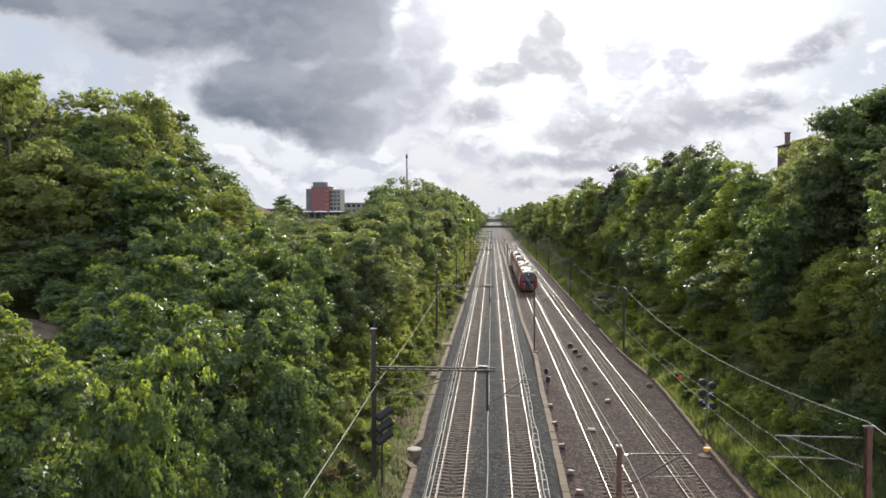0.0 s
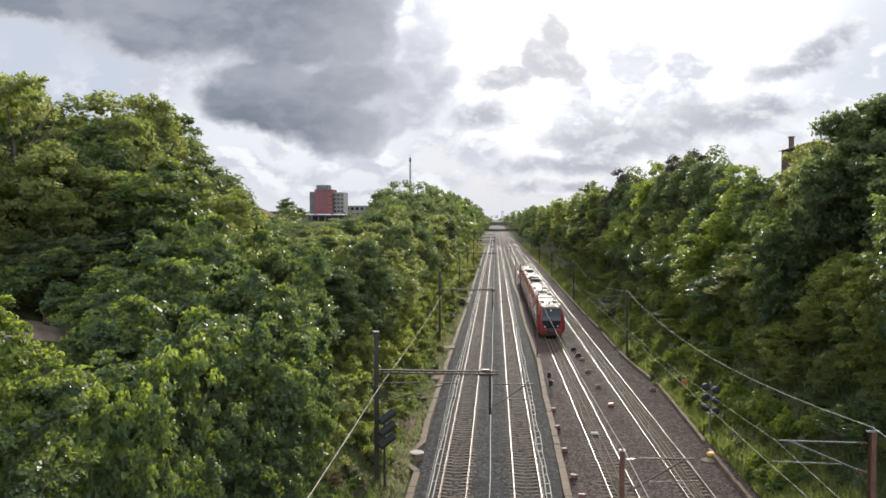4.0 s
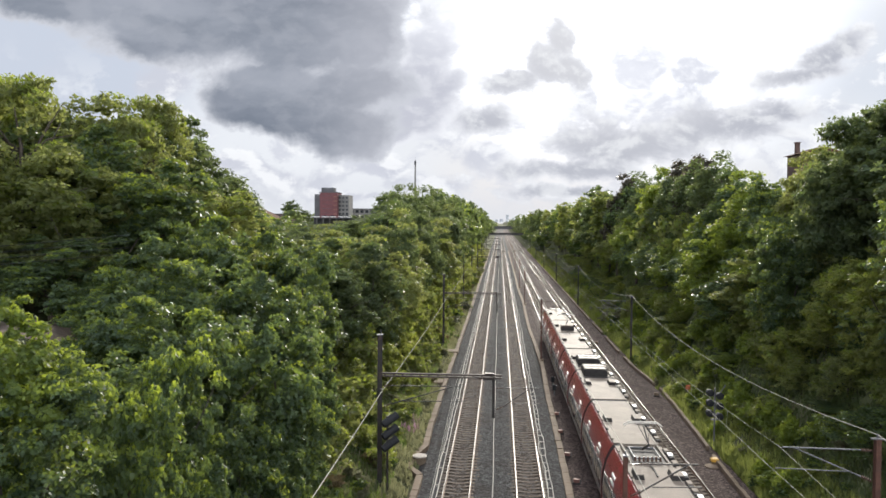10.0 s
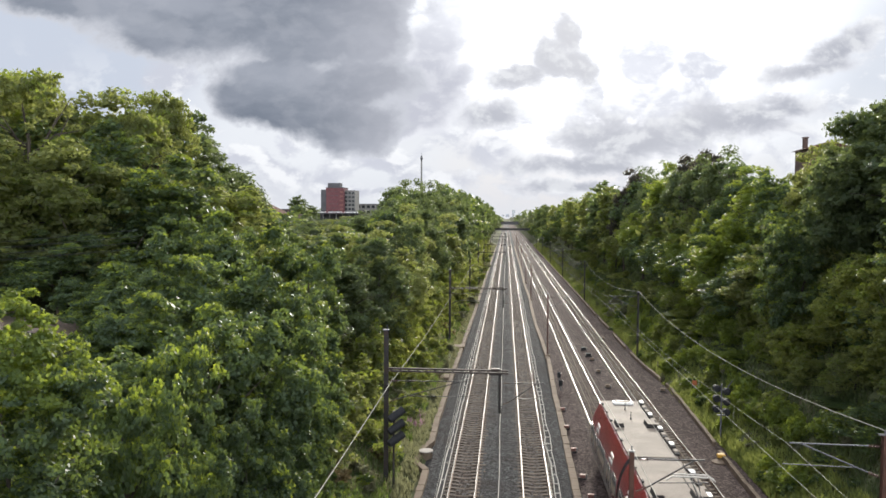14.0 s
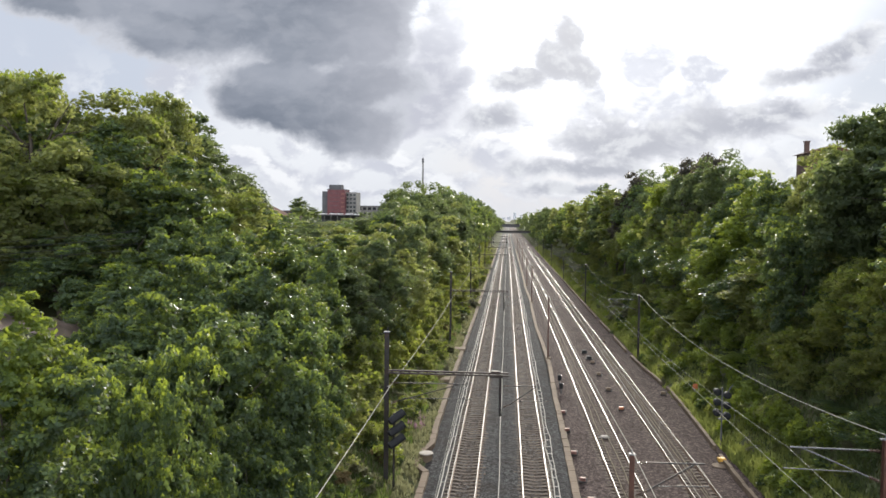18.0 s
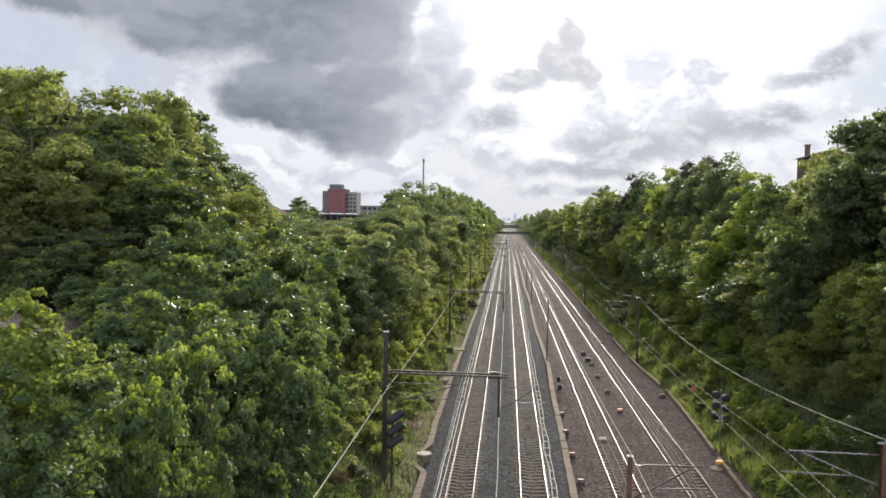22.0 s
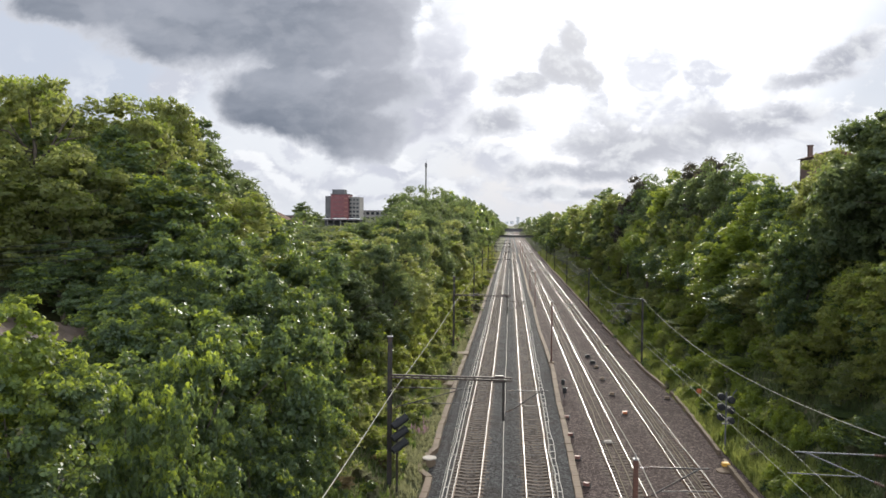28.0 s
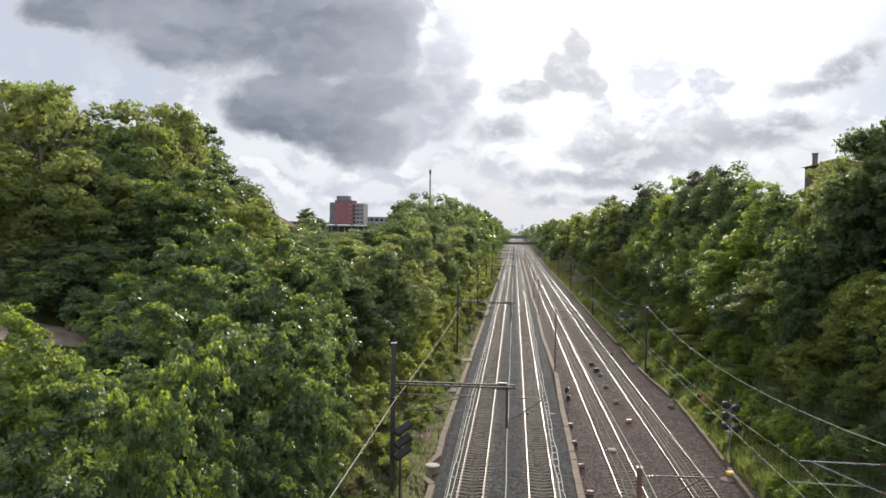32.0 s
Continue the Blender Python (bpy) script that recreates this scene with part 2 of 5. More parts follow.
M_SOIL = material("soil_grass", (0.080, 0.088, 0.045), 0.95, vary=0.4, scale=0.5, grain=9, bump=0.8, tint=(0.085, 0.07, 0.04), stain=0.6, spec=0.02)


def ballast_material(name, stone, dust, centres):
    """Crushed stone: light and dark stones, browner with brake dust between the rails."""
    m = bpy.data.materials.new(name)
    m.use_nodes = True
    N = Nodes(m.node_tree)
    bsdf = m.node_tree.nodes["Principled BSDF"]
    at = m.node_tree.nodes.new("ShaderNodeNewGeometry").outputs["Position"]
    x = N.xyz(at)[0]
    near = None
    for c in centres:
        d = N.math("ABSOLUTE", N.math("SUBTRACT", x, c))
        near = d if near is None else N.math("MINIMUM", near, d)
    edge = N.math("ADD", near, N.math("MULTIPLY", N.math("SUBTRACT", N.noise(at, 1.5, 4)[0], 0.5), 0.5))
    cell = m.node_tree.nodes.new("ShaderNodeTexVoronoi")
    cell.inputs["Scale"].default_value = 9.0
    N.link(cell.inputs["Vector"], at)
    tone = N.xyz(cell.outputs["Color"])[0]
    col = N.mix(N.ramp(edge, 0.7, 1.15), dust, stone)
    col = N.mix(N.math("MULTIPLY", N.ramp(tone, 0.5, 1.0), 0.6), col, tuple(min(1, c * 2.6) for c in stone))
    col = N.mix(N.math("MULTIPLY", N.ramp(tone, 0.55, 0.0), 0.6), col, tuple(c * 0.35 for c in dust))
    col = N.mix(N.math("MULTIPLY", N.ramp(N.noise(at, 0.35, 6, 0.65)[0], 0.45, 0.7), 0.5), col, tuple(c * 0.72 for c in dust))
    N.link(bsdf.inputs["Base Color"], col)
    bsdf.inputs["Roughness"].default_value = 0.92
    bsdf.inputs["Specular IOR Level"].default_value = 0.04
    b = m.node_tree.nodes.new("ShaderNodeBump")
    b.inputs["Strength"].default_value, b.inputs["Distance"].default_value = 1.0, 0.05
    N.link(b.inputs["Height"], cell.outputs["Distance"])
    N.link(bsdf.inputs["Normal"], b.outputs[0])
    return m


M_BALLAST_GREY = ballast_material("grey_ballast", (0.044, 0.044, 0.044), (0.042, 0.032, 0.026), (-2.36, 1.86))
M_BALLAST_BROWN = ballast_material("brown_ballast", (0.066, 0.050, 0.045), (0.054, 0.039, 0.032), (7.24, 11.45))
M_SLEEPER = material("sleeper_concrete", (0.082, 0.062, 0.047), 0.85, vary=0.25, scale=3, grain=30, bump=0.5, per_object=0.45, tint=(0.12, 0.085, 0.06), stain=0.7, spec=0.15)
M_RAIL = material("rail_steel", (0.16, 0.15, 0.14), 0.44, 0.22, spec=0.09, vary=0.1, scale=1.5, grain=40, bump=0.05)
M_RAIL_SIDE = material("rail_rust", (0.13, 0.075, 0.045), 0.8, 0.1, vary=0.3, scale=3, bump=0.4)
M_CONCRETE = material("weathered_concrete", (0.205, 0.156, 0.113), 0.9, spec=0.15, vary=0.2, scale=1.2, grain=25, bump=0.5, tint=(0.15, 0.115, 0.08), stain=0.7, per_object=0.35)
M_PALE_CONCRETE = material("pale_concrete", (0.42, 0.38, 0.33), 0.9, spec=0.15, vary=0.15, scale=2.0, grain=25, bump=0.3)
M_STEEL_DARK = material("dark_painted_steel", (0.035, 0.032, 0.030), 0.6, 0.2, vary=0.3, scale=3, bump=0.2, tint=(0.07, 0.035, 0.022), stain=0.6)
M_STEEL_RUST = material("rusty_steel", (0.10, 0.045, 0.03), 0.75, 0.1, vary=0.3, scale=3, bump=0.3, tint=(0.05, 0.03, 0.025), stain=0.5)
M_STEEL_BROWN = material("brown_steel", (0.052, 0.040, 0.035), 0.75, 0.0, spec=0.2, vary=0.3, scale=2, bump=0.3, tint=(0.05, 0.04, 0.035), stain=0.5)
M_STEEL_GREY = material("galvanised_steel", (0.15, 0.15, 0.155), 0.65, 0.3, vary=0.15, scale=5, bump=0.1)
M_WIRE = material("copper_wire_pale", (0.42, 0.40, 0.34), 0.9, 0.0, spec=0.05, vary=0.1, scale=2, bump=0)
M_INSULATOR = material("insulator_brown", (0.10, 0.06, 0.045), 0.25, vary=0.1, bump=0)
M_BLACK = material("matt_black", (0.012, 0.013, 0.015), 0.8, vary=0.3, scale=8, bump=0.1)
M_CABLE = material("pale_cable", (0.46, 0.43, 0.38), 0.7, vary=0.2, scale=3, bump=0.1)
M_CABLE_DULL = material("dull_cable", (0.20, 0.165, 0.115), 0.85, spec=0.1, vary=0.25, scale=3, bump=0.1)
M_PATH = material("trodden_earth", (0.34, 0.27, 0.235), 0.95, spec=0.05, vary=0.25, scale=1.0, grain=18, bump=0.6, tint=(0.22, 0.17, 0.13), stain=0.6)
M_YELLOW = material("yellow_paint", (0.60, 0.34, 0.05), 0.5, vary=0.15, scale=6, bump=0.1)
M_ORANGE = material("orange_paint", (0.42, 0.13, 0.05), 0.55, vary=0.2, scale=6, bump=0.1)
M_REDBROWN = material("red_brown_paint", (0.19, 0.085, 0.065), 0.7, vary=0.25, scale=6, bump=0.2)
M_WHITE = material("white_paint", (0.75, 0.74, 0.70), 0.5, vary=0.1, scale=4, bump=0.05)
M_RED = material("train_red", (0.20, 0.020, 0.024), 0.30, vary=0.12, scale=1.2, grain=30, bump=0.02, tint=(0.16, 0.018, 0.02), stain=0.4)
M_TRAIN_GREY = material("train_grey", (0.20, 0.18, 0.17), 0.35, 0.1, vary=0.12, scale=1.5, bump=0.02)
M_ROOF = material("train_roof", (0.225, 0.190, 0.155), 0.72, 0.0, spec=0.085, vary=0.14, scale=0.7, grain=20, bump=0.08, tint=(0.15, 0.125, 0.10), stain=0.6)
M_GLASS_DARK = material("tinted_glass", (0.015, 0.018, 0.022), 0.06, vary=0.1, scale=1, bump=0)
M_UNDER = material("underframe", (0.03, 0.027, 0.025), 0.8, vary=0.3, scale=3, bump=0.4)
M_RUBBER = material("bellows_rubber", (0.02, 0.02, 0.02), 0.7, vary=0.2, bump=0.1)
M_FACADE_RED = material("red_facade", (0.135, 0.048, 0.052), 0.8, vary=0.12, scale=0.3, bump=0.2)
M_FACADE_GREY = material("grey_facade", (0.16, 0.155, 0.145), 0.85, vary=0.15, scale=0.2, bump=0.2)
M_FACADE_DARK = material("dark_facade", (0.10, 0.10, 0.105), 0.9, spec=0.08, vary=0.15, scale=0.2, bump=0.2)
M_BRICK = material("brick_wall", (0.10, 0.062, 0.050), 0.9, vary=0.2, scale=0.8, bump=0.4)
M_TILE_ROOF = material("roof_tiles", (0.10, 0.055, 0.04), 0.9, spec=0.03, vary=0.25, scale=1.0, bump=0.4)
# pale bluish tone paints the haze over far concrete
M_HAZE_FAR = material("hazed_concrete", (0.62, 0.65, 0.70), 0.9, vary=0.05, scale=0.05, bump=0)
M_LAMP = bpy.data.materials.new("headlamp_glow")
M_LAMP.use_nodes = True
M_LAMP.node_tree.nodes["Principled BSDF"].inputs["Emission Color"].default_value = (1.0, 0.86, 0.6, 1)
M_LAMP.node_tree.nodes["Principled BSDF"].inputs["Emission Strength"].default_value = 0.9

# ---------------------------------------------------------------- mesh helpers


def mesh_from(name, verts, faces, mats, index=None, smooth=False):
    me = bpy.data.meshes.new(name)
    me.from_pydata([tuple(v) for v in verts], [], [tuple(f) for f in faces])
    for m in (mats if isinstance(mats, (list, tuple)) else [mats]):
        me.materials.append(m)
    if index is not None:
        me.polygons.foreach_set("material_index", np.asarray(index, dtype=np.int32))
    if smooth:
        me.polygons.foreach_set("use_smooth", np.ones(len(me.polygons), dtype=bool))
    me.update()
    return me


def quads_mesh(name, V, mat, young=None, tip_mat=None):
    """V: (n, k, 3) corner places of loose faces of k corners."""
    n, k = V.shape[:2]
    me = bpy.data.meshes.new(name)
    me.vertices.add(n * k)
    me.loops.add(n * k)
    me.polygons.add(n)
    me.vertices.foreach_set("co", np.asarray(V, dtype=np.float32).ravel())
    me.loops.foreach_set("vertex_index", np.arange(n * k, dtype=np.int32))
    me.polygons.foreach_set("loop_start", np.arange(0, n * k, k, dtype=np.int32))
    me.polygons.foreach_set("loop_total", np.full(n, k, dtype=np.int32))
    me.materials.append(mat)
    if young is not None:
        me.materials.append(tip_mat)
        me.polygons.foreach_set("material_index", np.asarray(young, dtype=np.int32))
    me.update(calc_edges=True)
    me.validate()
    return me


class Shape:
    """Collects boxes, tubes and lofts into one mesh."""

    def __init__(self):
        self.v, self.f = [], []

    def box(self, cx, cy, cz, sx, sy, sz, bev=0.0, rot=None):
        """A box, with chamfered vertical and top edges when bev is given."""
        n = len(self.v)
        hx, hy, hz = sx / 2, sy / 2, sz / 2
        if bev:
            b = min(bev, hx * 0.9, hy * 0.9, hz * 0.9)
            ring = ((-hx + b, -hy), (hx - b, -hy), (hx, -hy + b), (hx, hy - b), (hx - b, hy), (-hx + b, hy), (-hx, hy - b), (-hx, -hy + b))
            k = 1 - b / max(hx, hy)
            pts = [(x, y, -hz) for x, y in ring] + [(x, y, hz - b) for x, y in ring] + [(x * k, y * k, hz) for x, y in ring]
            fs = [tuple(range(7, -1, -1))] + [(r * 8 + i, r * 8 + (i + 1) % 8, r * 8 + 8 + (i + 1) % 8, r * 8 + 8 + i) for r in (0, 1) for i in range(8)] + [tuple(range(16, 24))]
        else:
            pts = [(x, y, z) for z in (-hz, hz) for x, y in ((-hx, -hy), (hx, -hy), (hx, hy), (-hx, hy))]
            fs = [(3, 2, 1, 0), (4, 5, 6, 7), (0, 1, 5, 4), (1, 2, 6, 5), (2, 3, 7, 6), (3, 0, 4, 7)]
        for p in pts:
            q = rot @ Vector(p) if rot is not None else Vector(p)
            self.v.append((q.x + cx, q.y + cy, q.z + cz))
        self.f += [tuple(n + i for i in f) for f in fs]
        return self

    def tube(self, pts, radii, sides=6, caps=True):
        n = len(self.v)
        pts = [Vector(p) for p in pts]
        if not isinstance(radii, (list, tuple)):
            radii = [radii] * len(pts)
        for i, (p, r) in enumerate(zip(pts, radii)):
            d = (pts[min(i + 1, len(pts) - 1)] - pts[max(i - 1, 0)]).normalized()
            a = d.orthogonal().normalized() if abs(d.z) > 0.9 else Vector((0, 0, 1)).cross(d).normalized()
            b = d.cross(a)
            for k in range(sides):
                w = 2 * math.pi * k / sides
                self.v.append(tuple(p + (a * math.cos(w) + b * math.sin(w)) * r))
        for i in range(len(pts) - 1):
            for k in range(sides):
                a0, a1 = n + i * sides + k, n + i * sides + (k + 1) % sides
                self.f.append((a0, a1, a1 + sides, a0 + sides))
        if caps:
            self.f.append(tuple(n + k for k in range(sides - 1, -1, -1)))
            e = n + (len(pts) - 1) * sides
            self.f.append(tuple(e + k for k in range(sides)))
        return self

    def loft(self, rings, closed=True, caps=True):
        n, k = len(self.v), len(rings[0])
        for r in rings:
            self.v += [tuple(p) for p in r]
        for i in range(len(rings) - 1):
            for j in range(k if closed else k - 1):
                a, b = n + i * k + j, n + i * k + (j + 1) % k
                self.f.append((a, b, b + k, a + k))
        if caps:
            self.f.append(tuple(n + j for j in range(k - 1, -1, -1)))
            self.f.append(tuple(n + (len(rings) - 1) * k + j for j in range(k)))
        return self

    def mesh(self, name, mat, smooth=False):
        return mesh_from(name, self.v, self.f, mat, smooth=smooth)


def part(name, shape, mat, parent, label="", smooth=False):
    ob = new(name, shape.mesh(name, mat, smooth) if isinstance(shape, Shape) else shape)
    ob.parent = parent
    if label:
        ob["label"] = label
    return ob


def thing(name, at, label, category, group="", kind=""):
    ob = new(name)
    ob.matrix_world = at
    ob.empty_display_size = 0.2
    return tagged(ob, label, category, group, kind)


def solid(name, shape, mat, label, category, group="", kind="", at=None, smooth=False):
    ob = new(name, shape.mesh(name, mat, smooth))
    if at is not None:
        ob.matrix_world = at
    return tagged(ob, label, category, group, kind)


# ---------------------------------------------------------------- ground and track bed
def bank(x):
    """Height of the cutting across the line: two banks that climb to the level of the streets."""
    xs = (-1600, -60, -32, -26, -20, -13, -9.5, -7.2, -5.4, -4.9, 14.75, 15.2, 16.8, 19.0, 22.5, 26.0, 32, 60, 1600)
    zs = (12.5, 12.3, 11.8, 10.6, 7.6, 3.8, 1.6, 0.5, -0.1, -0.5, -0.5, -0.02, 0.9, 3.4, 7.4, 10.6, 12.0, 12.4, 12.5)
    return float(np.interp(x, xs, zs))


def relief(x, y):
    """Height of the ground with its humps."""
    z = bank(x)
    if x < -5.6 or x > 15.3:
        z += 0.30 * noise.noise((x * 0.25, y * 0.18, 3)) + 0.12 * noise.noise((x * 0.9, y * 0.7, 8))
    return z


def make_ground():
    xs = [-1600, -700, -300, -140, -80, -50] + list(np.arange(-38, -5.2, 1.4)) + [-5.4, -4.9, -3, 0, 3, 6, 9, 12, 14.1, 14.75, 15.2] + list(np.arange(15.8, 36, 1.4)) + [44, 60, 90, 150, 300, 700, 1600]
    ys = [-400, -200, -90, -50] + list(np.arange(-30, 130, 2.5)) + list(np.arange(130, 560, 8)) + [600, 700, 850, 1100, 1500, 2000, 2800, 3600, 4700]
    verts = []
    for y in ys:
        for x in xs:
            verts.append((x, y, relief(x, y)))
    k = len(xs)
    faces = [(j * k + i, j * k + i + 1, (j + 1) * k + i + 1, (j + 1) * k + i) for j in range(len(ys) - 1) for i in range(k - 1)]
    tagged(new("ground", mesh_from("ground", verts, faces, M_SOIL, smooth=True)), "grassy soil of a railway cutting with steep banks", "ground", kind="structure")


make_ground()


def make_path():
    """A trodden path of pale earth on the west bank."""
    verts, n = [], 7
    for j in range(26):
        f = j / 25
        cx, cy = -29 + 9.5 * f, 29.5 + 18 * f
        for i in range(n):
            o = (i / (n - 1) - 0.5) * (2.4 + 0.8 * noise.noise((f * 6, 0.0, 4.0)))
            x, y = cx + o * 0.88, cy - o * 0.47
            verts.append((x, y, relief(x, y) + (0.10 if 0 < i < n - 1 else -0.25)))
    faces = [(j * n + i, j * n + i + 1, (j + 1) * n + i + 1, (j + 1) * n + i) for j in range(25) for i in range(n - 1)]
    tagged(new("dirt_path", mesh_from("dirt_path", verts, faces, M_PATH, smooth=True)), "pale pinkish trodden earth path on the bank", "path", kind="structure")


make_path()
TRACKS = (-2.36, 1.86, 7.24, 11.45)


def make_ballast(name, x0, x1, mat, label):
    """A raised bed of crushed stone with uneven shoulders."""
    xs = [x0 - 0.7, x0 - 0.15] + list(np.linspace(x0, x1, 44)) + [x1 + 0.15, x1 + 0.7]
    ys = list(np.arange(-30, 100, 0.5)) + list(np.arange(100, 260, 2.0)) + [270, 300, 340, 400, 500, 700, 1000, 1500, 2200]
    verts = []
    for y in ys:
        for i, x in enumerate(xs):
            edge = i in (0, len(xs) - 1)
            z = -0.42 if edge else -0.215 + 0.035 * noise.noise((x * 1.7, y * 1.3, 0.3)) + 0.03 * noise.noise((x * 5.1, y * 4.7, 1.3))
            for c in TRACKS:
                if 0.95 < abs(x - c) < 1.7 and not edge:
                    z = max(z, -0.165 + 0.03 * noise.noise((x * 4, y * 4, 2.0)))
            verts.append((x + (0.12 * noise.noise((0, y * 0.6, x)) if edge else 0), y, z))
    k = len(xs)
    faces = [(j * k + i, j * k + i + 1, (j + 1) * k + i + 1, (j + 1) * k + i) for j in range(len(ys) - 1) for i in range(k - 1)]
    tagged(new(name, mesh_from(name, verts, faces, mat)), label, "ballast", kind="structure")


make_ballast("ballast_west", -4.45, 3.95, M_BALLAST_GREY, "grey crushed stone bed under two tracks")
make_ballast("ballast_east", 4.95, 14.7, M_BALLAST_BROWN, "brownish crushed stone bed under two tracks")


def rail_profile(cx, y):
    pts = ((-0.075, -0.172), (0.075, -0.172), (0.07, -0.155), (0.012, -0.135), (0.012, -0.045), (0.038, -0.036), (0.036, -0.010), (0.021, 0.0), (-0.021, 0.0), (-0.036, -0.010), (-0.038, -0.036), (-0.012, -0.045), (-0.012, -0.135), (-0.07, -0.155))
    return [(cx + x, y, z) for x, z in pts]


def sleeper_mesh():
    """A monobloc sleeper: higher rail seats, a waisted middle and bevelled ends."""
    rings = []
    for x, w, h in ((-1.25, 0.11, 0.16), (-1.22, 0.13, 0.2), (-0.95, 0.13, 0.205), (-0.5, 0.13, 0.205), (-0.3, 0.11, 0.165), (0.3, 0.11, 0.165), (0.5, 0.13, 0.205), (0.95, 0.13, 0.205), (1.22, 0.13, 0.2), (1.25, 0.11, 0.16)):
        rings.append([(x, -w - 0.02, -0.2), (x, w + 0.02, -0.2), (x, w, h - 0.2), (x, -w, h - 0.2)])
    return Shape().loft(rings).mesh("sleeper", M_SLEEPER)


def make_tracks():
    sm = sleeper_mesh()
    rng = random.Random(5)
    for c in TRACKS:
        tr = thing("railway_track", pose(c, 0, 0), "pair of steel rails on worn concrete sleepers in ballast", "railway track", "tracks of the line", "structure")
        for s in (-0.753, 0.753):
            rings = [rail_profile(s, y) for y in (-40, 20, 60, 100, 200, 400, 800, 1500, 2600)]
            sh = Shape().loft(rings)
            me = sh.mesh("rail", [M_RAIL_SIDE, M_RAIL])
            idx = np.zeros(len(me.polygons), dtype=np.int32)
            for i, p in enumerate(me.polygons):
                if p.center.z > -0.002:
                    idx[i] = 1
            me.polygons.foreach_set("material_index", idx)
            part("rail", me, None, tr, "steel rail with a polished head")
        rest = Shape()
        y = -28.0
        while y < 420:
            jog = rng.uniform(-0.02, 0.02)
            if 26 < y < 116:
                ob = new("sleeper", sm)
                ob.parent = tr
                ob.matrix_basis = pose(rng.uniform(-0.02, 0.02), y + jog, -0.172 + rng.uniform(-0.01, 0.008), 0, 0, rng.uniform(-0.6, 0.6))
            else:
                rest.box(0, y + jog, -0.26, 2.5, 0.25, 0.2)
            y += 0.6
        ob = part("sleepers", rest, M_SLEEPER, tr)
        ob["kind"] = "stuff"


make_tracks()

# ---------------------------------------------------------------- troughs and kerbs
def strip(points, width, top, bottom, seg, name, mat, parent):
    """Concrete pieces laid end to end along a line."""
    rng = random.Random(len(points) * 7 + int(seg * 10))
    run, n = 0.0, 0
    for (x0, y0), (x1, y1) in zip(points[:-1], points[1:]):
        length = math.hypot(x1 - x0, y1 - y0)
        k = max(1, round(length / seg))
        a = math.atan2(x0 - x1, y1 - y0)
        for i in range(k):
            f = (i + 0.5) / k
            sh = Shape().box(0, 0, 0, width, length / k - 0.012, top - bottom, bev=0.03)
            me = bpy.data.meshes.get(f"{name}_{width:.2f}_{length / k:.2f}") or sh.mesh(f"{name}_{width:.2f}_{length / k:.2f}", mat)
            ob = new(name, me)
            ob.parent = parent
            ob.matrix_basis = pose(x0 + (x1 - x0) * f + rng.uniform(-0.02, 0.02), y0 + (y1 - y0) * f, (top + bottom) / 2 + rng.uniform(-0.03, 0.02), 0, 0, math.degrees(a) + rng.uniform(-0.5, 0.5))
            n += 1


def make_troughs():
    left = thing("cable_trough", pose(0, 0, 0), "low weathered concrete cable trough beside the track", "cable trough", "troughs", "structure")
    strip([(-4.72, 26), (-4.74, 42.8), (-4.76, 46.5), (-5.62, 48.2), (-5.5, 50.6), (-4.98, 52.6), (-5.12, 58), (-5.15, 75), (-5.08, 92), (-4.98, 125)], 0.42, 0.02, -0.45, 1.0, "trough_slab", M_CONCRETE, left)
    strip([(-4.98, 125), (-5.0, 200), (-5.0, 420)], 0.42, 0.02, -0.45, 12.0, "trough_run", M_CONCRETE, left)
    mid = thing("cable_trough", pose(0, 0, 0), "pale concrete cable trough between the two pairs of tracks", "cable trough", "troughs", "structure")
    strip([(4.0, 26), (4.12, 44), (4.36, 60), (4.40, 68), (4.72, 84), (4.62, 97), (4.40, 112), (4.40, 127)], 0.44, -0.06, -0.45, 1.0, "trough_slab", M_CONCRETE, mid)
    strip([(4.40, 127), (4.6, 150), (4.35, 180), (4.5, 230), (4.4, 400)], 0.44, -0.06, -0.45, 12.0, "trough_run", M_CONCRETE, mid)
    kerb = thing("kerb", pose(0, 0, 0), "broken concrete kerb at the foot of the bank", "kerb", "", "structure")
    for run in ([(13.95, 28), (14.02, 44.5), (14.25, 52)], [(14.45, 54), (14.9, 66), (15.05, 73)], [(14.95, 75), (14.5, 82), (14.3, 89.5)], [(14.25, 93), (14.3, 104)], [(14.4, 109), (14.3, 120)]):
        strip(run, 0.24, 0.12, -0.5, 1.0, "kerb_stone", M_CONCRETE, kerb)
    strip([(14.3, 124), (14.4, 180), (14.3, 240), (14.4, 400)], 0.24, 0.12, -0.5, 9.0, "kerb_run", M_CONCRETE, kerb)


make_troughs()


def cable_pair(xa, xb, y0, y1, step, amp, label, rungs, mat=M_CABLE):
    """Two pale cables on the ballast that wander a little, tied together by straps."""
    c = thing("ground_cable", pose(0, 0, 0), label, "cable", "cables on the ballast")
    line = {}
    for x, seed in ((xa, 1.0), (xb, 2.0)):
        pts, y = [], y0
        while y < y1:
            pts.append((x + amp * noise.noise((x, y * 0.16, seed)) + amp * 0.5 * noise.noise((x, y * 0.5, seed)), y, -0.16))
            y += 0.8 if y < 120 else 4
        line[x] = pts
        part("cable", Shape().tube(pts, 0.03, 4), mat, c)
    if rungs:
        n = 0
        for p, q in zip(line[xa][::rungs], line[xb][::rungs]):
            if p[1] < 110:
                part("strap", Shape().tube([p, q], 0.04, 4), M_CABLE, c)
                n += 1


